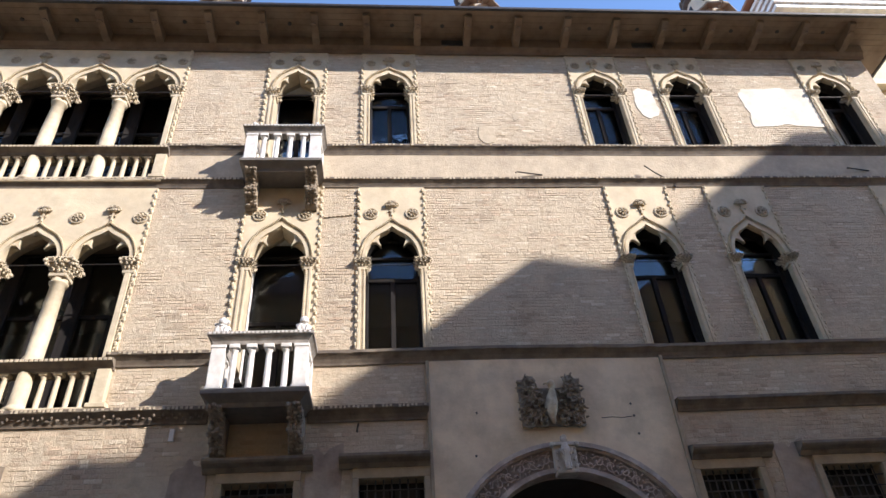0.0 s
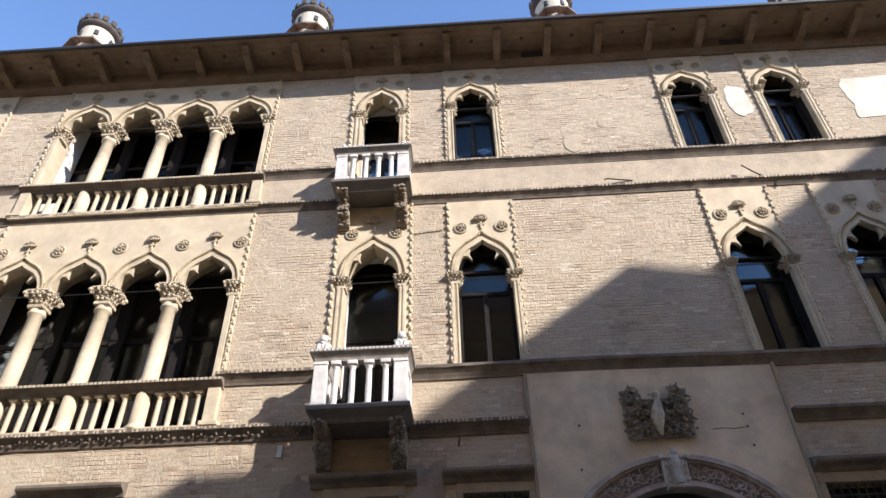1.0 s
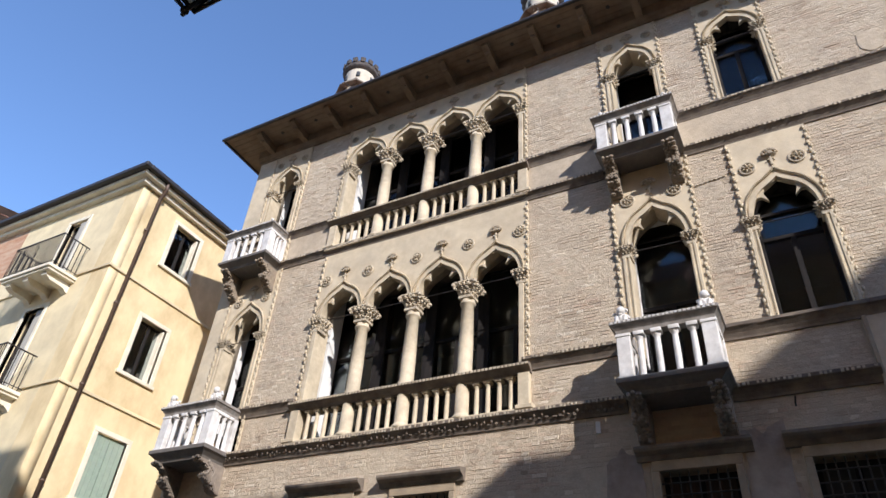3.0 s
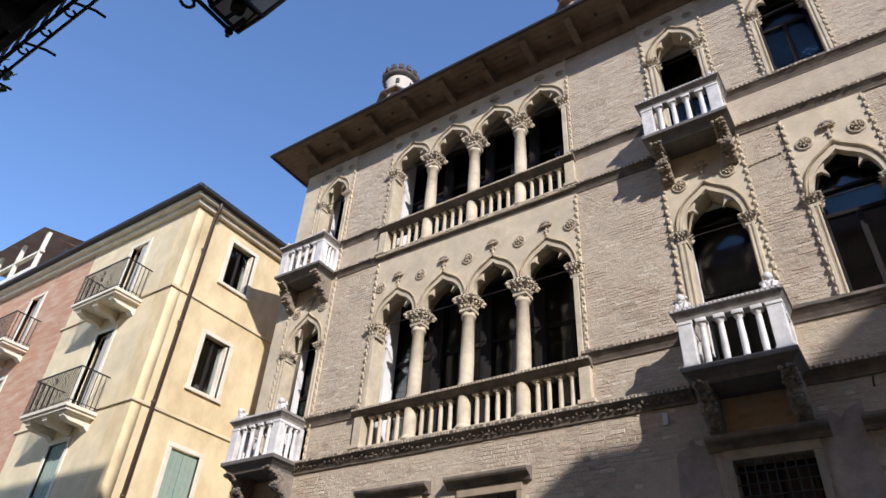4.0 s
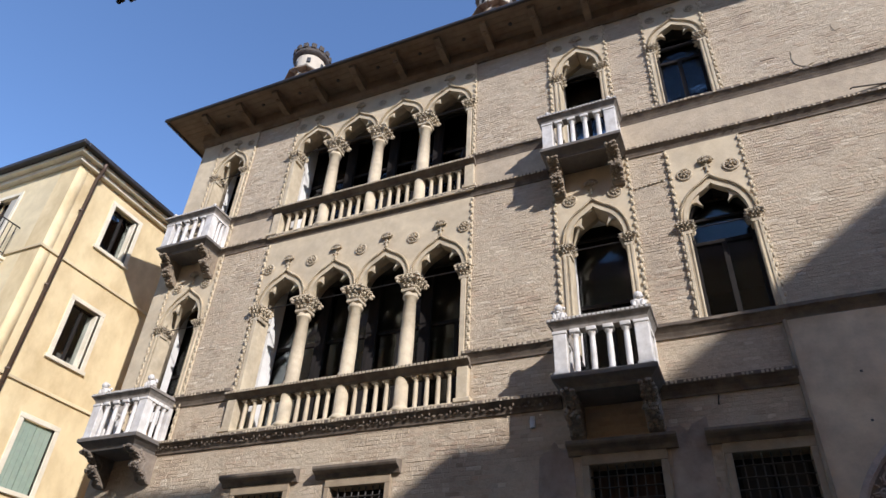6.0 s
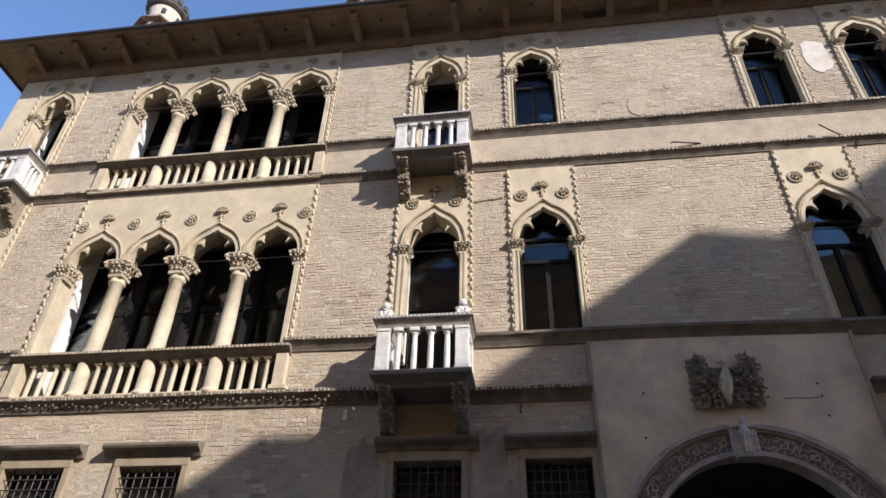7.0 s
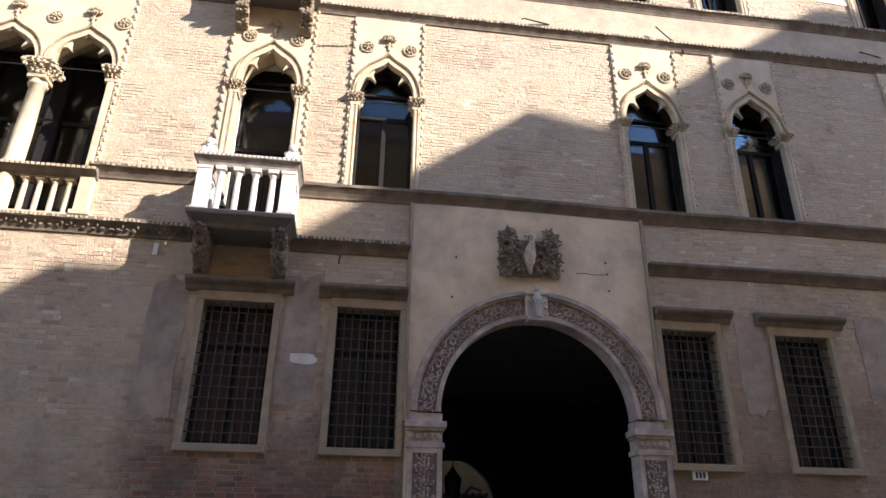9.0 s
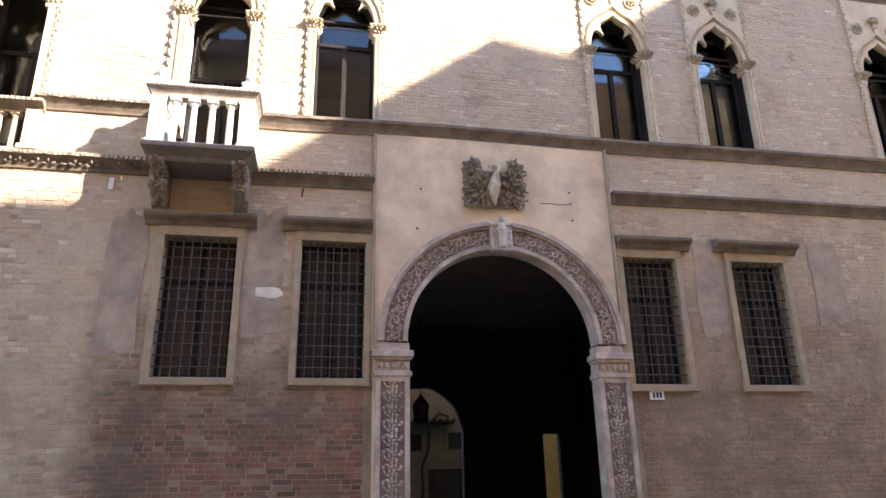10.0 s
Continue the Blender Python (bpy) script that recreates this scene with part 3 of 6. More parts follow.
def leaf_capital(bm, x, y, z0, z1, rx, ry, tight=0.55):
    """Flaring bell with two tiers of curled leaves, corner scrolls and a moulded top."""
    h = z1 - z0
    steps = 5
    for k in range(steps):
        f = tight + (0.86 - tight) * (k / (steps - 1)) ** 1.8
        box(bm, x - f * rx, x + f * rx, y - f * ry, y + f * ry, z0 + 0.82 * h * k / steps, z0 + 0.82 * h * (k + 1) / steps + 0.004)
    box(bm, x - (tight + 0.12) * rx, x + (tight + 0.12) * rx, y - (tight + 0.12) * ry, y + (tight + 0.12) * ry, z0 - 0.035, z0 + 0.03, 0.012)
    box(bm, x - 0.98 * rx, x + 0.98 * rx, y - 0.98 * ry, y + 0.98 * ry, z1 - 0.15 * h, z1, 0.014)
    for zz, grow, n, off in ((0.26, tight + 0.16, 12, 0.0), (0.56, tight + 0.36, 12, 0.5), (0.76, 1.02, 16, 0.0)):
        for k in range(n):
            a = 6.28318 * (k + off) / n
            c, s = math.cos(a), math.sin(a)
            m = max(abs(c), abs(s)) ** 0.7
            px, py = x + rx * grow * c / m, y + ry * grow * s / m
            turn = Euler((0, 0, a)).to_quaternion()
            blob(bm, px, py, z0 + zz * h + random.uniform(-0.01, 0.01), 0.022, 0.15 * min(rx, ry), 0.13 * h, 1, turn)
            blob(bm, px + 0.02 * c, py + 0.02 * s, z0 + (zz + 0.09) * h, 0.026, 0.11 * min(rx, ry), 0.04 * h + 0.004, 1, turn)
    for sx in (-1, 1):
        for sy in (-1, 1):
            blob(bm, x + sx * rx * 1.0, y + sy * ry * 1.0, z1 - 0.26 * h, 0.17 * rx, 0.17 * ry, 0.13 * h, 1)
            blob(bm, x + sx * rx * 0.92, y + sy * ry * 0.92, z1 - 0.44 * h, 0.10 * rx, 0.10 * ry, 0.10 * h, 1)


def rosette_mesh(r):
    bm = bmesh.new()
    ring = [(r * 0.86 * math.cos(6.28318 * k / 18), 0, r * 0.86 * math.sin(6.28318 * k / 18)) for k in range(18)]
    tube(bm, ring, r * 0.16, 6, True)
    for k in range(7):
        a = 6.28318 * k / 7
        blob(bm, r * 0.46 * math.cos(a), -0.015, r * 0.46 * math.sin(a), r * 0.25, 0.03, r * 0.16, 1, Euler((0, -a, 0)).to_quaternion())
    blob(bm, 0, -0.03, 0, r * 0.2, 0.035, r * 0.2, 1)
    bmesh.ops.create_circle(bm, cap_ends=True, segments=18, radius=r * 0.86, matrix=pose(0, 0.004, 0, 90))
    me = bpy.data.meshes.new("rosette")
    bm.to_mesh(me), bm.free()
    me.materials.append(M_CARVED)
    return me


def knob_mesh(r):
    """A leafy bud on a short stem above the arch point."""
    bm = bmesh.new()
    blob(bm, 0, -0.03, 0.0, r * 0.62, 0.05, r * 0.55, 2)
    for tier, n, rad, zz in ((0, 9, 0.82, -0.10), (1, 7, 0.55, 0.32)):
        for k in range(n):
            a = math.pi * (k + 0.5 * tier) / (n - 1 + tier)
            c, si = math.cos(a), math.sin(a)
            q = Euler((0, -a + 1.57, 0)).to_quaternion()
            blob(bm, r * rad * c, -0.035 - 0.03 * si, r * (zz + 0.42 * si * (1 - tier) - 0.1), r * 0.17, 0.028, r * 0.30, 1, q)
    for k in range(5):
        blob(bm, r * (k / 2 - 1) * 0.7, -0.06, -0.36 * r, r * 0.15, 0.026, r * 0.2, 1)
    box(bm, -r * 0.16, r * 0.16, -0.035, 0.01, -r * 2.1, -r * 0.35, 0.01)
    for sx in (-1, 1):
        blob(bm, sx * r * 0.32, -0.025, -r * 1.25, r * 0.26, 0.02, r * 0.13, 1, Euler((0, sx * 0.6, 0)).to_quaternion())
    me = bpy.data.meshes.new("finial")
    bm.to_mesh(me), bm.free()
    me.materials.append(M_CARVED)
    return me


ROSETTE, ROSETTE_SMALL, KNOB = rosette_mesh(0.132), rosette_mesh(0.105), knob_mesh(0.125)


def cusp_mesh(half, h):
    """The trefoil plate inside an arch: two hanging points and an upper lobe."""
    outer = ogee(half + 0.02, h + 0.02)
    lobe = [(0.99, 0.0), (0.985, 0.15), (0.95, 0.32), (0.87, 0.46), (0.74, 0.55), (0.60, 0.55), (0.41, 0.41), (0.52, 0.62), (0.50, 0.73), (0.38, 0.83), (0.18, 0.90), (0.0, 0.96)]
    inner = [(half * x, h * z) for x, z in lobe]
    right = outer + inner[::-1]
    me_r = plate([right], -0.005, 0.075)
    bm = bmesh.new()
    bm.from_mesh(me_r)
    bm2 = bmesh.ops.duplicate(bm, geom=bm.verts[:] + bm.edges[:] + bm.faces[:])
    for g in bm2["geom"]:
        if isinstance(g, bmesh.types.BMVert):
            g.co.x = -g.co.x
    return bm


def arch_parts(w, cx, spring, apex, half, mould=0.13, depth=0.30, lined=False):
    """Moulded arch, its carved outer edge and the cusps."""
    h = apex - spring
    bm = bmesh.new()
    arch_band(bm, ogee_loop(cx, spring, half, h), ogee_loop(cx, spring, half + 0.06, h + 0.08), -0.045, depth)
    part("arch_moulding", bm, M_CREAM, w)
    if lined:
        bm = bmesh.new()
        arch_band(bm, ogee_loop(cx, spring, half + 0.004, h + 0.004), ogee_loop(cx, spring, half + 0.03, h + 0.03), depth + 0.001, 0.41)
        part("frame_head", bm, M_FRAME, w)
    bm = bmesh.new()
    arch_band(bm, ogee_loop(cx, spring, half + 0.055, h + 0.07), ogee_loop(cx, spring, half + 0.10, h + 0.14), -0.028, 0.02)
    loop = ogee_loop(cx, spring, half + mould - 0.015, h + 0.17)
    for i, ((ax, az), (bx, bz)) in enumerate(zip(loop, loop[1:])):
        d = math.hypot(bx - ax, bz - az)
        ang = math.atan2(bz - az, bx - ax)
        q = Euler((0, -ang, 0)).to_quaternion()
        for s in (0.25, 0.75):
            blob(bm, ax + (bx - ax) * s, -0.05, az + (bz - az) * s, d * 0.3, 0.035, 0.024, 1, q)
    part("carved_arch_edge", bm, M_CREAM, w)
    bm = cusp_mesh(half, h)
    bmesh.ops.translate(bm, verts=bm.verts, vec=(cx, 0, spring))
    part("cusp", bm, M_CREAM, w)


def pane_set(w, x0, x1, z0, z1, y, cols, transom=None, curtain=False):
    """Dark timber frame with panes of glass, standing in an opening."""
    bm = bmesh.new()
    f = 0.055
    for a, b in ((x0, x0 + f), (x1 - f, x1)):
        box(bm, a, b, y - 0.03, y + 0.04, z0, z1, 0.006)
    for a, b in ((z0, z0 + 0.08), (z1 - f, z1)) + (((transom, transom + 0.075),) if transom else ()):
        box(bm, x0 + f, x1 - f, y - 0.028, y + 0.038, a, b, 0.006)
    step = (x1 - x0) / cols
    for k in range(1, cols):
        box(bm, x0 + step * k - 0.04, x0 + step * k + 0.04, y - 0.032, y + 0.042, z0 + 0.07, transom or z1 - f, 0.006)
    part("window_frame", bm, M_FRAME, w)
    for k in range(cols):
        p = part("pane", boxes((x0 + step * k + 0.03, x0 + step * (k + 1) - 0.03, y + 0.004, y + 0.010, z0 + 0.05, (transom or z1) - 0.01)), M_GLASS, w)
        p.visible_shadow = False
    if transom:
        p = part("pane", boxes((x0 + 0.03, x1 - 0.03, y + 0.004, y + 0.010, transom + 0.05, z1 - 0.03)), M_GLASS, w)
        p.visible_shadow = False
    if curtain:
        for side in (-1, 1):
            bm = bmesh.new()
            xa, xb = (x0 + 0.06, x0 + 0.47 * (x1 - x0)) if side < 0 else (x1 - 0.47 * (x1 - x0), x1 - 0.06)
            cols_n = 28
            rows_v = []
            for zz in (z0 + 0.06, (transom or z1) - 0.03):
                rows_v.append([bm.verts.new((xa + (xb - xa) * i / cols_n, y + 0.07 + 0.02 * math.sin(i * 1.3), zz)) for i in range(cols_n + 1)])
            for i in range(cols_n):
                bm.faces.new((rows_v[0][i], rows_v[0][i + 1], rows_v[1][i + 1], rows_v[1][i]))
            bmesh.ops.solidify(bm, geom=bm.faces[:], thickness=0.006)
            part("curtain", bm, M_CURTAIN, w, "pale grey window curtain")


def gothic_window(name, d, label, deep=False, curtain=False):
    w = thing(name, label, "window", kind="structure")
    half, sill, spring, apex = d["half"], d["sill"], d["spring"], d["apex"]
    h, st = apex - spring, d["strip"]
    foot = d.get("low", sill)
    if deep:
        outer = [(-half - 0.05, foot), (-st + 0.05, foot), (-st + 0.05, sill), (st - 0.05, sill), (st - 0.05, foot), (half + 0.05, foot)] + ogee_loop(0, spring, half + 0.05, h + 0.06)
    else:
        outer = [(-half - 0.05, sill + 0.01), (half + 0.05, sill + 0.01)] + ogee_loop(0, spring, half + 0.05, h + 0.06)
    link("plaster_panel", plate([[(-st, sill - 0.02), (st, sill - 0.02), (st, d["top"]), (-st, d["top"])], outer], -0.022, 0.01), M_PANEL, w)
    for s in (-1, 1):
        bm = boxes((s * half, s * (half + 0.07), -0.035, 0.30 if deep else 0.09, foot, spring - 0.17), bevel=0.008)
        if not deep:
            part("frame_side", boxes((s * (half + 0.004), s * (half + 0.03), 0.091, 0.41, sill, spring)), M_FRAME, w)
        box(bm, s * (half + 0.07), s * (half + 0.12), -0.05, 0.0, foot, spring - 0.17, 0.008)
        z = foot + 0.03
        while z < spring - 0.2:
            blob(bm, s * (half + 0.022), -0.04, z, 0.016, 0.018, 0.03, 1, Euler((0, 0.6, 0)).to_quaternion())
            z += 0.045
        part("jamb", bm, M_CREAM, w)
        bm = bmesh.new()
        leaf_capital(bm, s * (half + 0.055), 0.06, spring - 0.19, spring + 0.012, 0.125, 0.16)
        part("capital", bm, M_CARVED, w)
        bm = bmesh.new()
        rope(bm, s * st, -0.02, sill, d["top"] - 0.01)
        part("dogtooth_strip", bm, M_CREAM, w)
        r = link("rosette", ROSETTE if d["top"] < 12 else ROSETTE_SMALL, None, w)
        r.location = (s * d["ros_dx"], -0.03, d["ros"])
        r.rotation_euler = (0, random.uniform(0, 1), 0)
    k = link("finial", KNOB, None, w)
    k.location = (0, -0.02, d["knob"])
    arch_parts(w, 0, spring, apex, half, 0.115, 0.30 if deep else 0.09, not deep)
    part("tie_rod", tube(bmesh.new(), [(-half - 0.03, 0.06, spring - 0.06), (half + 0.03, 0.06, spring - 0.06)], 0.011), M_IRON, w, "thin iron tie rod")
    if deep:
        pane_set(w, -half - 0.22, half + 0.22, sill, spring + 0.55, 0.66, 2, sill + 1.75, curtain)
        for s in (-1, 1):
            part("reveal", boxes((s * (half + 0.03), s * (half + 0.26), 0.424, 0.62, foot, apex + 0.1)), M_REVEAL, w, "white plastered reveal")
        part("reveal_head", boxes((-half - 0.26, half + 0.26, 0.425, 0.70, apex + 0.1, apex + 0.3)), M_REVEAL, w)
    else:
        pane_set(w, -half - 0.01, half + 0.01, sill, apex - 0.12 * h, 0.31, 2, spring - 0.28, curtain)
        part("cross_bar", boxes((-half, half, 0.27, 0.33, spring + 0.28 * h, spring + 0.28 * h + 0.05), bevel=0.006), M_FRAME, w)
        part("sill", boxes((-half - 0.03, half + 0.03, -0.05, 0.34, sill - 0.05, sill + 0.014), bevel=0.008), M_CREAM, w)
    return w


def row_of(ob, xs):
    ob.matrix_basis = pose(xs[0], 0, 0)
    for x in xs[1:]:
        copy_thing(ob, pose(x, 0, 0))


row_of(gothic_window("window_1", LOWER, "tall cream stone Gothic window with dark glazing and rosettes"), LOWER_X)
row_of(gothic_window("window_1", PAIR, "cream stone Gothic window with dark glazing and pale reflections"), PAIR_X)
row_of(gothic_window("window_2", UPPER, "cream stone Gothic window of the upper storey with curtains", curtain=True), UPPER_X)
row_of(gothic_window("window_3", LOWER_DOOR, "cream stone Gothic balcony window with dark deep glazing", deep=True), DOOR_X)
row_of(gothic_window("window_4", UPPER_DOOR, "cream stone Gothic balcony window of the upper storey", deep=True), UPPER_DOOR_X)


# ---- four-light windows ----
def baluster(bm, x, y, z0, z1, r=0.04):
    h = z1 - z0
    lathe(bm, [(r * 1.35, 0), (r * 1.35, 0.05 * h), (r * 0.95, 0.09 * h), (r * 1.05, 0.3 * h), (r * 0.92, 0.8 * h), (r * 0.85, 0.84 * h), (r * 1.15, 0.87 * h), (r * 1.3, 0.94 * h)], x, y, z0, 12)
    box(bm, x - r * 1.65, x + r * 1.65, y - r * 1.65, y + r * 1.65, z1 - 0.075 * h, z1 + 0.01, 0.006)
    return bm


def four_light_window(name, d, label, curtain):
    w = thing(name, label, "window", kind="structure")
    lights = [QUAD_X + PITCH * k for k in (-1.5, -0.5, 0.5, 1.5)]
    xl, xr = lights[0] - LIGHT, lights[3] + LIGHT
    sl, sr = QUAD_X - 2.39, QUAD_X + 2.39
    base, spring, apex, cap = d["base"], d["spring"], d["apex"], d["cap"]
    link("plaster_panel", plate([[(sl, d["rail"]), (sr, d["rail"]), (sr, d["top"]), (sl, d["top"])], [(x, max(z, d["rail"] + 0.002)) for x, z in quad_opening(d, 0.05)]], -0.022, 0.01), M_PANEL, w)
    for x in lights:
        arch_parts(w, x, spring, apex, LIGHT, 0.11, 0.17)
    for x in lights[:3]:
        cx = x + PITCH / 2
        c = part("column", lathe(bmesh.new(), [(0.17, 0), (0.17, 0.05), (0.145, 0.07), (0.155, 0.11), (0.13, 0.15), (0.132, 0.6), (0.112, spring - cap - d["rail_top"] - 0.10), (0.145, spring - cap - d["rail_top"] - 0.08), (0.15, spring - cap - d["rail_top"] - 0.05), (0.12, spring - cap - d["rail_top"] - 0.03), (0.13, spring - cap - d["rail_top"] + 0.03)], cx, 0.08, d["rail_top"], 24), M_CREAM, w, "round cream marble column", True)
        bm = bmesh.new()
        leaf_capital(bm, cx, 0.08, spring - cap + 0.06, spring + 0.01, 0.222, 0.22, 0.52)
        part("capital", bm, M_CARVED, w, "leafy carved stone capital")
        part("pier", lathe(bmesh.new(), [(0.165, -0.02), (0.165, 0.035), (0.135, 0.06), (0.12, 0.10), (0.115, d["rail"] - base + 0.01)], cx, 0.045, base, 20), M_CREAM, w, "", True)
    for x, s in ((xl, -1), (xr, 1)):
        bm = boxes((x, x + s * 0.10, -0.05, 0.34, d["rail_top"], spring - 0.2), bevel=0.01)
        z = d["rail_top"] + 0.03
        while z < spring - 0.25:
            blob(bm, x + s * 0.13, -0.03, z, 0.018, 0.02, 0.03, 1, Euler((0, 0.6, 0)).to_quaternion())
            z += 0.05
        part("jamb", bm, M_CREAM, w)
        bm = bmesh.new()
        leaf_capital(bm, x + s * 0.05, 0.08, spring - (0.3 if s < 0 else 0.26), spring + 0.01, 0.15, 0.2)
        part("capital", bm, M_CARVED, w, "leafy carved stone capital")
        part("pier", boxes((x - s * 0.0, x + s * 0.20, -0.09, 0.22, base + 0.05, d["rail"] + 0.01), (x - s * 0.03, x + s * 0.26, -0.13, 0.24, base - 0.02, base + 0.055), bevel=0.012), M_CREAM, w)
    for x in (sl, sr):
        bm = bmesh.new()
        rope(bm, x, -0.02, d["rail_top"], d["top"] - 0.01)
        part("dogtooth_strip", bm, M_CREAM, w)
    rail_bm = extrude_profile(bmesh.new(), [(0.24, d["rail"]), (-0.06, d["rail"]), (-0.08, d["rail"] + 0.04), (-0.15, d["rail_top"] - 0.06), (-0.17, d["rail_top"] - 0.05), (-0.17, d["rail_top"]), (0.24, d["rail_top"] + 0.01)], sl - 0.08, sr + 0.06)
    rail_ob = part("top_rail", rail_bm, M_BAND, w, "weathered stone handrail")
    bm = bmesh.new()
    x = sl - 0.05
    while x < sr + 0.04:
        box(bm, x, x + random.uniform(0.035, 0.05), -0.185, -0.16, d["rail_top"] - 0.045, d["rail_top"] - 0.005)
        x += 0.07
    part("dentil_row", bm, M_CARVED, rail_ob)
    for x in lights:
        for k in (-1.5, -0.5, 0.5, 1.5):
            part("baluster", baluster(bmesh.new(), x + k * 0.205, 0.03, base, d["rail"]), M_CREAM, w, "", True)
    part("balustrade_base", boxes((sl - 0.05, sr + 0.05, -0.11, 0.24, base - 0.10, base), bevel=0.01), M_CREAM, w)
    for k in range(5):
        r = link("rosette", ROSETTE if d["top"] < 12 else ROSETTE_SMALL, None, w)
        r.location = (QUAD_X + PITCH * (k - 2) * (0.955 if k in (0, 4) else 1.0), -0.03, d["ros"])
        r.rotation_euler = (0, random.uniform(0, 1), 0)
    for x in lights:
        kn = link("finial", KNOB, None, w)
        kn.location = (x, -0.02, d["knob"])
    part("tie_rod", tube(bmesh.new(), [(xl - 0.05, 0.08, spring - 0.02), (xr + 0.05, 0.08, spring - 0.02)], 0.012), M_IRON, w, "thin iron tie rod")
    pane_set(w, xl - 0.2, xl + 2.22, base - 0.05, apex + 0.1, 0.80, 4, base + 2.0, curtain)
    pane_set(w, xl + 2.22, xr + 0.2, base - 0.05, apex + 0.1, 0.80, 4, base + 2.0, curtain)
    part("timber_mullion", boxes(*[(x + PITCH / 2 - 0.10, x + PITCH / 2 + 0.14, 0.70, 0.78, base - 0.05, apex) for x in lights[:3]], bevel=0.01), M_FRAME, w)
    for x, s in ((xl, -1), (xr, 1)):
        part("reveal", boxes((x + s * 0.02, x + s * 0.25, 0.424, 0.76, base - 0.05, apex + 0.2)), M_REVEAL, w, "white plastered reveal")
    # Head in the dim room colour, painting in the shade above the arches
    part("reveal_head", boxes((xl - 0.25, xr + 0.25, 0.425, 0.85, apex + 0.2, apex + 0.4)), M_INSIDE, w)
    return w


four_light_window("window_5", LOWER_QUAD, "four-light Gothic window with cream columns and balustrade", False)
four_light_window("window_6", UPPER_QUAD, "upper four-light Gothic window with columns and curtains", True)


# ---- balconies ----
def balcony(name, bot, top, rail, rail_top, out, half, foot, figures, stone, label):
    b = thing(name, label, "balcony", "stone balconies of the palace")
    h = top - bot
    bm = bmesh.new()
    rows_v = []
    for grow, z in ((-0.10, bot), (-0.075, bot + 0.25 * h), (0.0, bot + 0.55 * h), (0.045, bot + 0.68 * h), (0.05, top - 0.02), (0.04, top)):
        w, y = half + grow, -out - grow
        rows_v.append([bm.verts.new(c) for c in ((-w, 0.0, z), (-w, y, z), (w, y, z), (w, 0.0, z))])
    for lo_v, hi_v in zip(rows_v, rows_v[1:]):
        for i in range(3):
            bm.faces.new((lo_v[i], lo_v[i + 1], hi_v[i + 1], hi_v[i]))
    bm.faces.new(rows_v[0]), bm.faces.new(rows_v[-1])
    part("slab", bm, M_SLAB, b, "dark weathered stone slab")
    for s in (-1, 1):
        bm = bmesh.new()
        prof = []
        for i in range(17):
            a = i / 16
            prof.append((-(out - 0.12) * (1 - a) ** 0.8 * (0.80 + 0.20 * math.cos(a * 11)) - 0.10, bot - a * (bot - foot)))
        prof = [(0.0, bot)] + [(y, z) for y, z in prof] + [(0.0, foot)]
        cx = s * (half - 0.15)
        extrude_profile(bm, prof, cx - 0.095, cx + 0.095)
        for i in range(1, 16):
            y, z = prof[i]
            for dx in (-0.065, 0.0, 0.065):
                blob(bm, cx + dx + random.uniform(-0.02, 0.02), y, z + random.uniform(-0.02, 0.02), random.uniform(0.03, 0.055), 0.045, random.uniform(0.03, 0.05), 1)
            for sx in (-0.095, 0.095):
                blob(bm, cx + sx, y * 0.62, z - 0.02, 0.02, 0.05, 0.045, 1)
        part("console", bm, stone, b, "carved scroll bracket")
    pw = 0.20
    for s in (-1, 1):
        cx = s * (half - pw / 2)
        bm = boxes((cx - pw / 2, cx + pw / 2, -out, -out + 0.15, top, rail), bevel=0.012)
        box(bm, cx - pw / 2 - 0.01, cx + pw / 2 + 0.01, -out - 0.012, -out + 0.16, rail - 0.05, rail, 0.008)
        box(bm, cx - pw / 2 - 0.012, cx + pw / 2 + 0.012, -out - 0.014, -out + 0.162, top, top + 0.045, 0.006)
        part("corner_post", bm, M_WHITE, b)
        part("wall_post", boxes((s * half - s * 0.13, s * half, -0.10, 0.0, top, rail), bevel=0.01), M_WHITE, b)
        for k in range(3):
            part("baluster", baluster(bmesh.new(), s * (half - 0.07), -out + 0.15 + (out - 0.25) * (k + 0.5) / 3, top, rail, 0.04), M_WHITE, b, "", True)
    n = 4
    inner = 2 * (half - pw)
    for k in range(n):
        part("baluster", baluster(bmesh.new(), -half + pw + inner * (k + 0.5) / n, -out + 0.07, top, rail, 0.045), M_WHITE, b, "", True)
    h = rail_top - rail
    bm = bmesh.new()
    rows_v = []
    for grow, z in ((-0.01, rail), (0.0, rail + 0.3 * h), (0.05, rail + 0.66 * h), (0.07, rail + 0.72 * h), (0.07, rail_top)):
        w, y, v, i = half + grow, -out - grow, half - 0.15, -out + 0.16
        rows_v.append([bm.verts.new(c) for c in ((-w, 0.0, z), (-w, y, z), (w, y, z), (w, 0.0, z), (v, 0.0, z), (v, i, z), (-v, i, z), (-v, 0.0, z))])
    for lo_v, hi_v in zip(rows_v, rows_v[1:]):
        for i in range(8):
            bm.faces.new((lo_v[i], lo_v[(i + 1) % 8], hi_v[(i + 1) % 8], hi_v[i]))
    for ring in (rows_v[0], rows_v[-1]):
        for f in ((0, 1, 6, 7), (1, 2, 5, 6), (2, 3, 4, 5)):
            bm.faces.new([ring[i] for i in f])
    r = part("top_rail", bm, M_RAIL, b, "stained stone handrail")
    tooth = part("dentil", boxes((-0.017, 0.017, -0.082, -0.066, -0.04, -0.007)), M_WHITE, r)
    tooth.location = (-half - 0.03, -out, rail_top)
    x = -half + 0.035
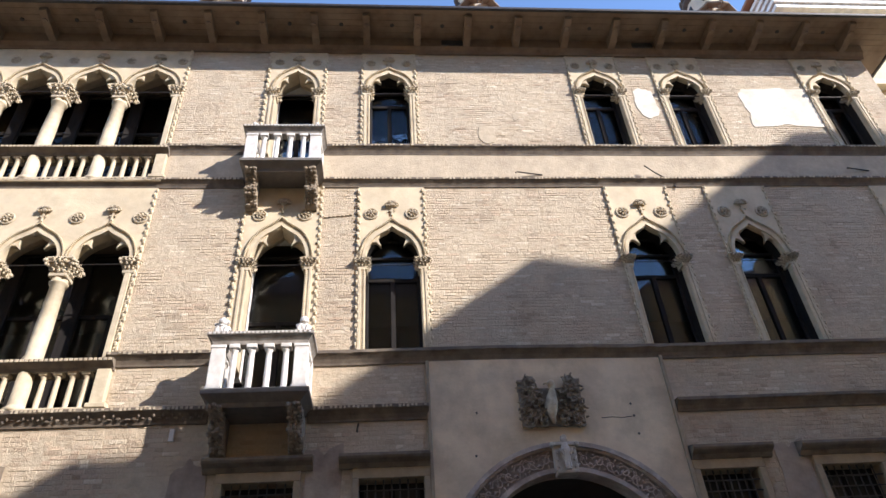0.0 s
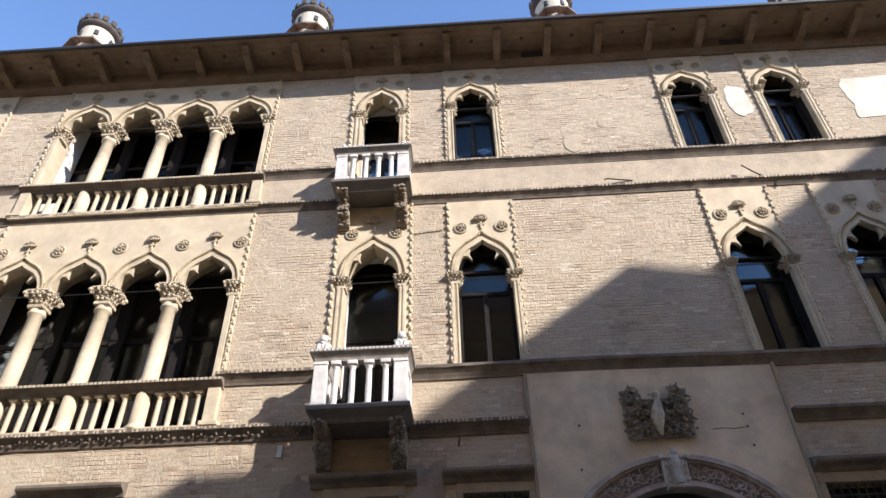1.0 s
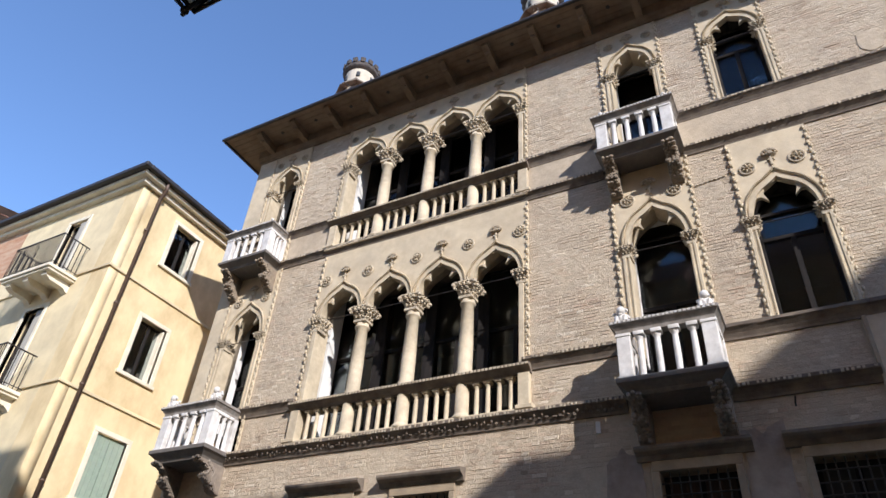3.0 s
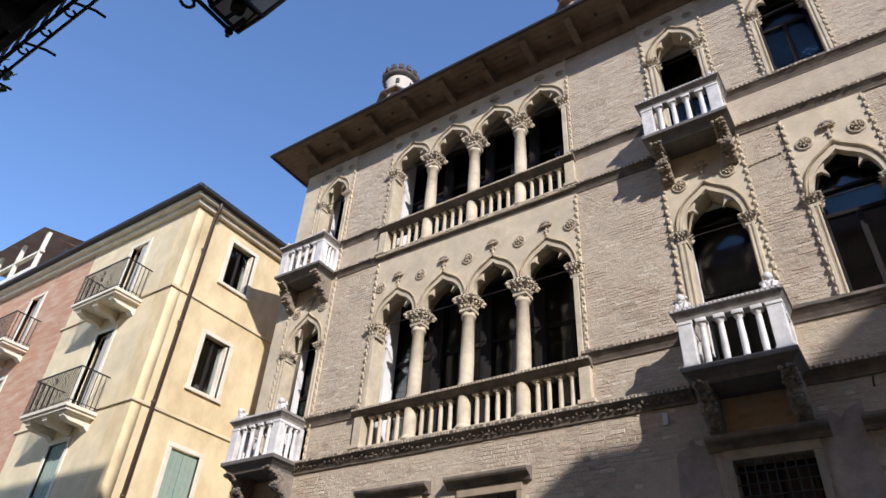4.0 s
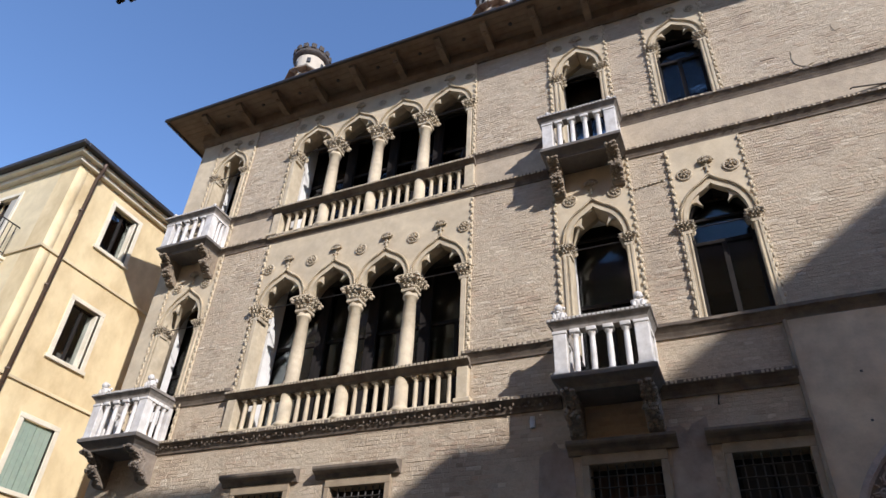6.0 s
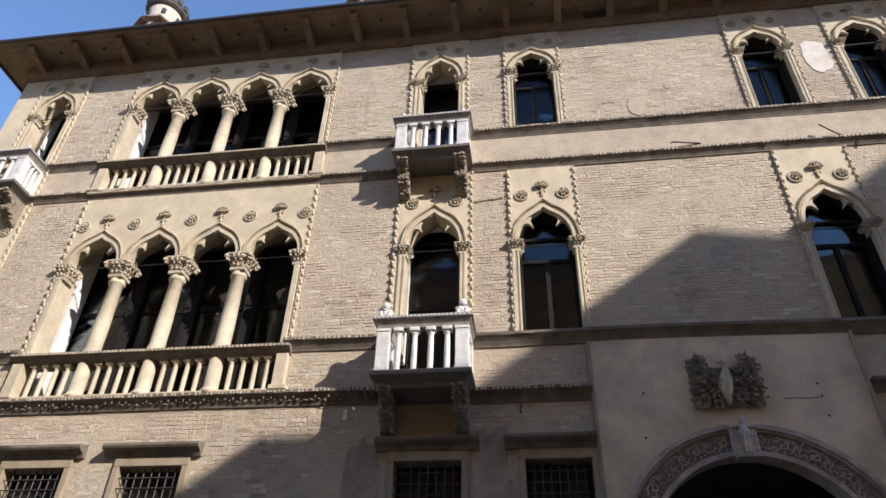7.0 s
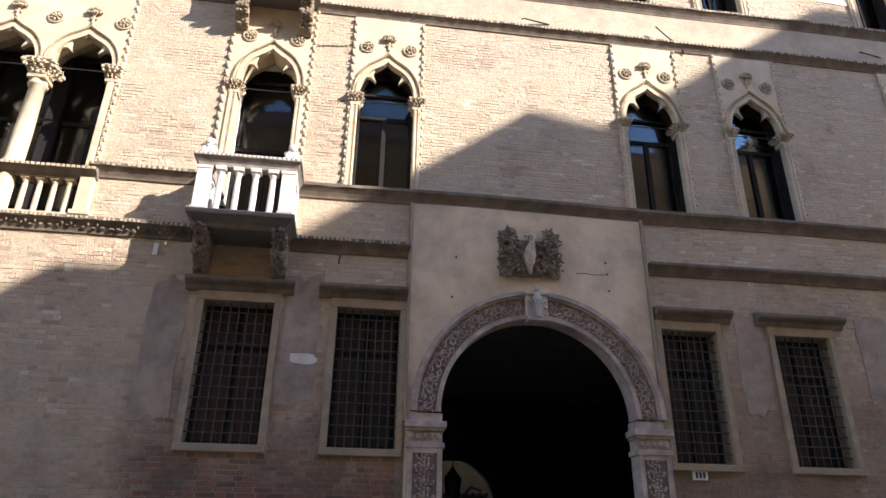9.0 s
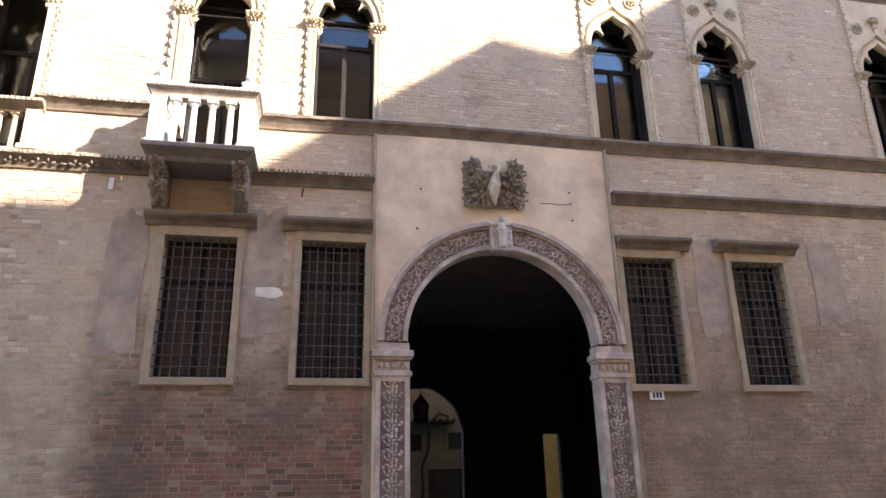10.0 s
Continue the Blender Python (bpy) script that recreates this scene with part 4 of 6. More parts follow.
    while x < half + 0.04:
        link("dentil", tooth.data, None, r).location = (x, -out, rail_top + random.uniform(-0.004, 0.003))
        x += random.uniform(0.055, 0.07)
    for s in (-1, 1):
        bm = bmesh.new()
        cx, cy, k = s * (half - 0.1), -out + 0.07, figures
        blob(bm, cx, cy, rail_top + 0.07 * k, 0.085 * k, 0.08 * k, 0.09 * k, 2)
        blob(bm, cx + 0.01, cy - 0.05 * k, rail_top + 0.17 * k, 0.055 * k, 0.055 * k, 0.06 * k, 2)
        blob(bm, cx - 0.05 * k, cy - 0.05 * k, rail_top + 0.06 * k, 0.035 * k, 0.04 * k, 0.07 * k, 1)
        blob(bm, cx + 0.05 * k, cy - 0.05 * k, rail_top + 0.06 * k, 0.035 * k, 0.04 * k, 0.07 * k, 1)
        for j in range(9):
            a = j * 2.4 + s
            blob(bm, cx + 0.075 * k * math.cos(a), cy + 0.06 * k * math.sin(a), rail_top + (0.03 + 0.018 * j) * k, 0.034 * k, 0.032 * k, 0.03 * k, 1)
        part("finial", bm, M_WHITE, b, "small worn white stone figure")
    return b


# Lower brackets get the darker stone, with the shade below the slab painted in
for ob, xs in ((balcony("balcony", 5.50, 5.73, 6.43, 6.61, 0.69, 0.69, 4.98, 1.2, M_DARKSTONE, "white marble balcony with balusters on dark carved brackets"), (-4.33, -13.53)),
               (balcony("balcony", 10.05, 10.26, 10.92, 11.09, 0.58, 0.68, 9.48, 0.7, M_CARVED_DARK, "white marble upper balcony on carved brackets"), (-4.37, -13.45))):
    row_of(ob, xs)


# ---- ground-floor windows ----
def barred_window(name, width, label, jl=0.11, jr=0.11, over=0.16, backing=None, under=0.18):
    w = thing(name, label, "window", kind="structure")
    a, z0, z1 = width / 2, 2.68, 4.64
    for s, j in ((-1, jl), (1, jr)):
        part("jamb", boxes((s * a, s * (a + j), -0.05, 0.30, z0, z1), bevel=0.01), M_DULLSTONE, w)
    part("sill", boxes((-a - jl, a + jr, -0.07, 0.30, z0 - 0.10, z0), bevel=0.012), M_DULLSTONE, w)
    part("lintel", boxes((-a - jl, a + jr, -0.05, 0.30, z1, z1 + 0.14), bevel=0.01), M_DULLSTONE, w)
    hood = extrude_profile(bmesh.new(), [(0.0, z1 + 0.14), (-0.06, z1 + 0.14), (-0.09, z1 + 0.20), (-0.18, z1 + 0.24), (-0.20, z1 + 0.27), (-0.20, z1 + 0.31), (0.0, z1 + 0.36)], -a - jl - under, a + jr + over)
    part("hood", hood, M_BAND, w, "dark projecting stone hood")
    g = part("grille", tube(bmesh.new(), [(-a, 0.07, z0 + 0.02), (a, 0.07, z0 + 0.02)], 0.009), M_IRON, w)
    n, rows_n = 8, 13
    for k in range(1, n):
        part("bar", tube(bmesh.new(), [(-a + width * k / n, 0.05, z0), (-a + width * k / n, 0.05, z1)], 0.011, 6), M_BARS, g)
    for k in range(1, rows_n):
        z = z0 + (z1 - z0) * k / rows_n
        part("bar", tube(bmesh.new(), [(-a, 0.036, z), (a, 0.036, z)], 0.010, 6), M_BARS, g)
    bm = boxes((-a, -a + 0.06, 0.24, 0.30, z0, z1), (a - 0.06, a, 0.24, 0.30, z0, z1), (-0.04, 0.04, 0.24, 0.30, z0, z1), (-a + 0.06, a - 0.06, 0.245, 0.295, z0, z0 + 0.07), (-a + 0.06, a - 0.06, 0.245, 0.295, z1 - 0.07, z1), (-a + 0.06, a - 0.06, 0.245, 0.295, 4.0, 4.06))
    part("window_frame", bm, M_FRAME, w)
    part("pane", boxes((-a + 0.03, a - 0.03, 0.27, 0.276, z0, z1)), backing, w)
    return w


for i, (gx, gw, gz) in enumerate(GROUND_WINDOWS):
    ob = barred_window("window_7", gw, "barred ground-floor window in a stone frame under a hood", 0.095, 0.085 if i == 3 else 0.095, 0.005 if i == 3 else 0.16, M_BOARDED if i == 2 else M_DARKPANE, -0.015 if i == 4 else 0.18)
    ob.location = (gx, 0, gz)


# ---- the gateway ----
panel = gate_loop(GATE_R + 0.34, 0.02)
tagged(link("trim_gate_panel", plate([[(-1.88, 0.0), (1.82, 0.0), (1.82, 6.45), (-1.88, 6.45)], panel], -0.03, 0.01), M_GATEPLASTER), "smooth pinkish cream plaster panel round the gateway", "plaster", kind="structure")
for x in (-1.895, 1.84):
    tagged(part("trim_gate_edge", boxes((x - 0.028, x + 0.028, -0.07, 0.0, 3.05, 6.42), bevel=0.014), M_DULLSTONE), "thin upright plaster moulding beside the gate panel", "moulding", kind="structure")
gate = thing("gateway", "carved pinkish marble arch on pilasters round a dark passage", "gateway", kind="structure")


def arc(r, n=40):
    return [(GATE_X + r * math.cos(math.pi * k / n), GATE_Z + r * math.sin(math.pi * k / n)) for k in range(n + 1)]


bm = bmesh.new()
arch_band(bm, arc(GATE_R + 0.03), arc(GATE_R + 0.44), -0.06, 0.21)
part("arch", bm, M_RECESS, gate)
bm = bmesh.new()
arch_band(bm, arc(GATE_R + 0.026), arc(GATE_R + 0.05), -0.058, 0.205)
part("arch_soffit", bm, M_GATE, gate)
for r0, r1, y in ((0.03, 0.095, -0.10), (0.355, 0.395, -0.09), (0.39, 0.455, -0.13)):
    bm = bmesh.new()
    arch_band(bm, arc(GATE_R + r0), arc(GATE_R + r1), y, -0.055)
    part("arch_fillet", bm, M_GATE, gate)
bm = bmesh.new()
for k in range(26):
    a = math.pi * (k + 0.5) / 26
    if abs(a - math.pi / 2) < 0.09:
        continue
    rc, flip = GATE_R + 0.225, (-1) ** k
    out_x, out_z, run_x, run_z = math.cos(a), math.sin(a), -math.sin(a), math.cos(a)

    def spot(u, v, y):
        """u along the arch, v outward from the band's middle."""
        return (GATE_X + rc * out_x + u * run_x + v * out_x, y, GATE_Z + rc * out_z + u * run_z + v * out_z)

    tube(bm, [spot(flip * r * math.cos(b), flip * r * math.sin(b), -0.062 - 0.002 * i) for i, (r, b) in enumerate((0.098 - 0.0095 * i, 0.3 + 0.78 * i) for i in range(9))], 0.0135, 5)
    tube(bm, [spot(-0.10 + 0.03 * i, flip * 0.105 * math.cos(i * 0.52 - 0.2), -0.062) for i in range(7)], 0.012, 5)
    for u, v, tilt in ((0.03, 0.0, 0.4), (-0.07, 0.055 * flip, 1.2), (0.08, -0.06 * flip, -0.7), (0.085, 0.085 * flip, 0.9), (-0.03, -0.10 * flip, 0.1), (-0.09, -0.03 * flip, 2.0)):
        x, y, z = spot(u, v, -0.066)
        blob(bm, x, y, z, 0.036, 0.03, 0.014, 1, Euler((0, -a + tilt, 0)).to_quaternion())
part("arch_relief", bm, M_GATE, gate, "carved scroll relief")
for s in (-1, 1):
    x0, x1 = GATE_X + s * GATE_R, GATE_X + s * (GATE_R + 0.47)
    pil = part("pilaster", boxes((x0, x1, -0.055, 0.21, 0, 2.72), bevel=0.01), M_GATE, gate)
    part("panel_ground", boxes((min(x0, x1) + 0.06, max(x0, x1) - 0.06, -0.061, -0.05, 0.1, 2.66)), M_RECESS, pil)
    lo, hi = min(x0, x1), max(x0, x1)
    part("pilaster_fillet", boxes((lo, lo + 0.07, -0.10, -0.055, 0, 2.72), (hi - 0.07, hi, -0.10, -0.055, 0, 2.72), (lo + 0.07, hi - 0.07, -0.10, -0.055, 2.64, 2.72), bevel=0.008), M_GATE, pil)
    bm = bmesh.new()
    z = 0.3
    while z < 2.62:
        for j in range(11):
            b = 6.28318 * j / 11
            rr = 0.095 if j % 2 else 0.05
            blob(bm, (lo + hi) / 2 + rr * math.cos(b) * 1.15, -0.063, z + rr * math.sin(b), 0.037, 0.034, 0.017, 1, Euler((0, -b + 0.8, 0)).to_quaternion())
        for s2 in (-1, 1):
            blob(bm, (lo + hi) / 2 + s2 * 0.12, -0.06, z + 0.085, 0.028, 0.028, 0.03, 1)
            blob(bm, (lo + hi) / 2 + s2 * 0.05, -0.06, z + 0.095, 0.03, 0.03, 0.014, 1, Euler((0, s2 * 0.8, 0)).to_quaternion())
        blob(bm, (lo + hi) / 2, -0.06, z + 0.095, 0.02, 0.034, 0.05, 1)
        blob(bm, (lo + hi) / 2, -0.065, z, 0.026, 0.034, 0.026, 1)
        z += 0.19
    part("pilaster_relief", bm, M_GATE, pil, "carved leaf relief")
    bm = boxes((lo - 0.05, hi + 0.05, -0.16, 0.21, 2.97, 3.06), (lo - 0.02, hi + 0.02, -0.12, 0.21, 2.93, 2.98), (lo, hi, -0.08, 0.21, 2.78, 2.93), (lo - 0.03, hi + 0.03, -0.12, 0.21, 2.71, 2.78), (lo, hi, -0.06, 0.21, 3.06, 3.18), bevel=0.01)
    for j in range(5):
        blob(bm, lo + 0.06 + (hi - lo - 0.12) * j / 4, -0.09, 2.86, 0.04, 0.03, 0.055, 1)
    part("capital", bm, M_GATE, gate)
key = boxes((GATE_X - 0.165, GATE_X + 0.165, -0.17, 0.2, 4.60, 4.98), (GATE_X - 0.205, GATE_X + 0.205, -0.20, 0.02, 4.95, 5.005), (GATE_X - 0.15, GATE_X + 0.15, -0.20, 0.02, 4.555, 4.605), bevel=0.014)
lathe(key, [(0.055, 4.60), (0.05, 4.70), (0.062, 4.80), (0.072, 4.88), (0.045, 4.96), (0.032, 4.985), (0.052, 5.03), (0.044, 5.085), (0.01, 5.11)], GATE_X, -0.20, 0, 12)
for s in (-1, 1):
    blob(key, GATE_X + s * 0.065, -0.235, 4.84, 0.022, 0.03, 0.075, 1, Euler((0, s * 0.5, 0)).to_quaternion())
    blob(key, GATE_X + s * 0.03, -0.225, 4.67, 0.026, 0.03, 0.085, 1, Euler((0, -s * 0.12, 0)).to_quaternion())
    blob(key, GATE_X + s * 0.175, -0.20, 4.97, 0.04, 0.03, 0.04, 1)
    for z in (4.66, 4.76, 4.86):
        blob(key, GATE_X + s * 0.125, -0.175, z, 0.026, 0.022, 0.04, 1, Euler((0, s * 0.6, 0)).to_quaternion())
part("keystone", key, M_PALESTONE, gate, "pale keystone carved with a worn relief")

# carved shield above the gate
crest = thing("stone_relief", "square leafy stone relief with a pale smooth centre", "relief", at=(-0.05, -0.03, 5.68))
# Slab a tone darker than the foliage carved over it
part("ground_slab", boxes((-0.48, 0.48, -0.045, 0.0, -0.39, 0.22), (-0.48, -0.28, -0.044, 0.0, 0.22, 0.37), (0.28, 0.48, -0.044, 0.0, 0.22, 0.37), bevel=0.012), M_DARKSTONE, crest)
wings = {-1: bmesh.new(), 1: bmesh.new()}
for k in range(46):
    x, z = random.uniform(0.07, 0.47), random.uniform(-0.40, 0.39)
    if x < 0.24 and z > 0.18:
        continue
    if x < 0.12 and z > -0.18:
        continue
    r, a0, turn = random.uniform(0.045, 0.085), random.uniform(0, 6.28), random.choice((-1, 1))
    for s in (-1, 1):
        curl = [(s * (x + r * (1 - 0.09 * i) * math.cos(a0 + turn * i * 0.75)), -0.05 - 0.012 * i, z + r * (1 - 0.09 * i) * math.sin(a0 + turn * i * 0.75)) for i in range(8)]
        tube(wings[s], curl, 0.017, 5)
        blob(wings[s], curl[-1][0], curl[-1][1], curl[-1][2], 0.022, 0.022, 0.022, 1)
for k in range(44):
    x, z = random.uniform(0.12, 0.52), random.uniform(-0.42, 0.42)
    if x < 0.24 and z > 0.18:
        continue
    for s in (-1, 1):
        blob(wings[s], s * x, -0.06 - random.uniform(0.0, 0.05), z, random.uniform(0.012, 0.022), 0.03, random.uniform(0.03, 0.055), 1, Euler((0, random.uniform(0, 3), 0)).to_quaternion())
for s in (-1, 1):
    part("foliage_carving", wings[s], M_CARVED_DARK, crest)
bm = lathe(bmesh.new(), [(0.02, -0.37), (0.05, -0.33), (0.07, -0.28), (0.115, -0.18), (0.135, -0.06), (0.11, 0.06), (0.06, 0.15), (0.052, 0.18), (0.08, 0.22), (0.085, 0.26), (0.05, 0.31), (0.005, 0.325)], 0, 0, 0, 20)
for v in bm.verts:
    rough = 1 + 0.35 * noise.noise(v.co * 9)
    v.co = (v.co.x * 0.72 * rough + 0.03 * math.sin(v.co.z * 7), v.co.y * 0.8 * rough - 0.09 - 0.05 * max(0.0, v.co.z), v.co.z)
blob(bm, -0.075, -0.16, 0.245, 0.05, 0.03, 0.022, 1, Euler((0, -0.5, 0)).to_quaternion())
part("centre_carving", bm, M_CARVED, crest, "smooth worn stone bird shape", True)

# ---- eaves and roof ----
tagged(part("trim_eave_frieze", extrude_profile(bmesh.new(), [(0.01, 14.06), (-0.05, 14.06), (-0.07, 14.14), (-0.14, 14.20), (-0.16, 14.44), (0.01, 14.44)], LEFT - 0.05, RIGHT + 0.05), M_SOFFIT), "brown timber frieze under the eaves", "frieze", kind="structure")
EL, ER, EO = LEFT - 0.67, RIGHT + 0.9, 0.93
eave = thing("eaves", "wide brown timber eaves with brackets and dark gutter", "eaves", kind="structure")
y = 0.0
while y > -EO + 0.01:
    part("board", boxes((EL + 0.01, ER - 0.01, max(y - 0.152, -EO + 0.021), y - 0.004, 14.44 + random.uniform(0, 0.004), 14.47)), M_SOFFIT, eave)
    y -= 0.155
for xa, xb in ((EL + 0.031, LEFT), (RIGHT, ER - 0.031)):
    part("board", boxes((xa, xb, 0.0, 12.4, 14.44, 14.47)), M_SOFFIT, eave)
x = -2.88 - 10 * 1.112
while x < RIGHT + 0.2:
    bm = extrude_profile(bmesh.new(), [(-0.14, 14.20), (-0.30, 14.19), (-0.42, 14.23), (-0.56, 14.24), (-0.70, 14.29), (-0.80, 14.34), (-0.80, 14.445), (-0.14, 14.445)], x - 0.075, x + 0.075)
    for yy in (-0.34, -0.62):
        blob(bm, x, yy, 14.235, 0.075, 0.06, 0.035, 1)
    part("bracket", bm, M_SOFFIT, eave)
    if x + 1.1 < RIGHT:
        part("boss", lathe(bmesh.new(), [(0.045, 0), (0.045, 0.02)], x + 0.556, -0.5, 14.425, 8), M_BLACK, eave)
    x += 1.112
part("gutter", boxes((EL - 0.05, ER + 0.05, -EO - 0.06, -EO + 0.02, 14.40, 14.49), (EL - 0.05, EL + 0.03, -EO + 0.02, 12.5, 14.40, 14.49), (ER - 0.03, ER + 0.05, -EO + 0.02, 12.5, 14.40, 14.49), bevel=0.03), M_GUTTER, eave, "dark metal gutter")
# Black blocks paint in the dark inside of the vents
for x in (-0.98, 3.42):
    part("vent", boxes((x - 0.24, x + 0.24, -0.175, -0.15, 14.22, 14.38)), M_BLACK, eave, "dark vent hole")
bm = bmesh.new()
nx = 180
for (y0, z0), (y1, z1) in (((-EO, 14.49), (6.2, 16.6)), ((6.2, 16.6), (13.0, 14.52))):
    va = [bm.verts.new((EL + (ER - EL) * i / nx, y0, z0 + 0.05 * abs(math.sin(i * 1.5708)))) for i in range(nx + 1)]
    vb = [bm.verts.new((EL + (ER - EL) * i / nx, y1, z1 + 0.05 * abs(math.sin(i * 1.5708)))) for i in range(nx + 1)]
    for i in range(nx):
        bm.faces.new((va[i], va[i + 1], vb[i + 1], vb[i]))
tagged(part("roof", bm, M_TILE), "ribbed red clay tile roof of the palace", "roof", kind="structure")


def chimney(x, y, top):
    c = thing("chimney", "round cream chimney with a dark crenellated crown", "chimney", "round chimneys on the roof", at=(x, y, 15.0))
    h = top - 15.0
    part("shaft", lathe(bmesh.new(), [(0.34, -0.2), (0.34, h - 1.25), (0.36, h - 1.2), (0.44, h - 0.32), (0.47, h - 0.30)], 0, 0, 0, 24), M_PALEPATCH, c, "", False)
    part("crown", lathe(bmesh.new(), [(0.445, h - 0.36), (0.50, h - 0.31), (0.53, h - 0.27), (0.53, h - 0.12), (0.42, h - 0.12)], 0, 0, 0, 24), M_CROWN, c, "dark weathered crown")
    for k in range(14):
        a = 6.28318 * k / 14
        part("merlon", boxes((-0.075, 0.075, -0.05, 0.05, 0, 0.2), bevel=0.03), M_CROWN, c).matrix_basis = pose(0.51 * math.cos(a), 0.51 * math.sin(a), h - 0.17, 0, 0, math.degrees(a) + 90)
    # Smoke holes are black blocks, the shade inside put into their colour
    for k in range(6):
        a = radians(-90 + 30 + 60 * k)
        part("smoke_hole", boxes((-0.055, 0.055, -0.03, 0.03, 0, 0.19), bevel=0.02), M_BLACK, c).matrix_basis = pose(0.415 * math.cos(a), 0.415 * math.sin(a), h - 0.68, 0, 0, math.degrees(a) + 90)
        for s in (-1, 1):
            part("cowl_slab", boxes((-0.2, 0.2, -0.14, 0.06, -0.025, 0.025), bevel=0.008), M_BAND, c).matrix_basis = pose(0.43 * math.cos(a), 0.43 * math.sin(a), h - 1.05, 0, 0, math.degrees(a) + 90) @ pose(0.13 * s, 0, 0, 0, 32 * s, 0)
    return c


for x in (-12.12, -6.40, -0.13, 6.05):
    chimney(x, 0.6, 17.50)

# smooth plaster band between the upper courses
tagged(part("trim_band_plaster", boxes((LEFT, QUAD_X - 2.39, -0.016, 0.005, 10.25, 10.92), (QUAD_X + 2.39, DOOR_X[0] - 0.6, -0.016, 0.005, 10.25, 10.92), (DOOR_X[0] + 0.6, RIGHT, -0.016, 0.005, 10.25, 10.92)), M_DULL), "dull buff plaster band between two stone courses", "plaster", kind="structure")
bm = bmesh.new()
for k in range(7):
    blob(bm, -3.58 + 0.075 * k, -0.015, 9.36 + 0.008 * k + random.uniform(-0.004, 0.004), 0.038, 0.018, 0.017, 1)
tagged(part("trim_rope_fragment", bm, M_CARVED), "short worn run of rope moulding on brickwork", "moulding", kind="structure")
# ---- yellow corner house across the alley ----
YX, YY, YTOP = -18.1, -0.87, 13.95
house = thing("corner_house", "yellow plastered corner house with stone trims and balconies", "house", kind="")


def pierced(name, loops_xz, m, mat, parent, thick=0.3):
    me = plate(loops_xz, 0.0, thick)
    ob = link(name, me, mat, parent)
    ob.matrix_basis = m
    return ob


def rect(a, b, c, d):
    return [(a, c), (b, c), (b, d), (a, d)]


SIDE = pose(YX, YY, 0, 0, 0, 90)
side_windows = [(1.46, 2.36, 12.06, 13.53, 0), (1.44, 2.32, 8.71, 10.32, 0), (1.44, 2.32, 5.52, 7.08, 1)]
pierced("side_wall", [rect(0.302, 9, 0, YTOP)] + [rect(a, b, c, d) for a, b, c, d, s in side_windows], SIDE, M_YELLOW, house)
front_doors = [(-2.90, -2.10, 11.10, 13.38, 0), (-2.95, -2.15, 7.76, 10.32, 0), (-3.10, -2.28, 4.7, 7.1, 1)]
pierced("front_wall", [rect(-5.25, -0.70, 0, YTOP)] + [rect(a, b, c, d) for a, b, c, d, s in front_doors], pose(YX, YY, 0), M_PALEYELLOW, house)
pierced("front_wall", [rect(-0.70, 0.0, 0, YTOP)], pose(YX, YY, 0), M_YELLOW, house)
brick_doors = [(-8.60, -7.85, 11.05, 13.2, 0), (-8.6, -7.85, 7.7, 10.0, 0)]
M_PINKBRICK = material("pink_brick", (0.52, 0.28, 0.16), (0.38, 0.19, 0.11), 0.9, 7, (0.62, 0.50, 0.36), 1.1, 0.6, 0.5, 30, stretch=(1, 1, 4.5))
pierced("brick_wall", [rect(-13, -5.25, 0, YTOP)] + [rect(a, b, c, d) for a, b, c, d, s in brick_doors], pose(YX, YY, 0), M_PINKBRICK, house)
# Solid dim block stands in for the unlit rooms behind the windows
part("inner_dark", boxes((YX - 13, YX - 1.2, YY + 1.2, YY + 9, 0, YTOP)), M_INSIDE, house)


M_LEAFDOOR = material("grey_shutter", (0.46, 0.43, 0.36), (0.38, 0.35, 0.29), 0.7, 6, (0.3, 0.27, 0.22), 2, 0.4, 0.2, 40, stretch=(1, 1, 0.2))


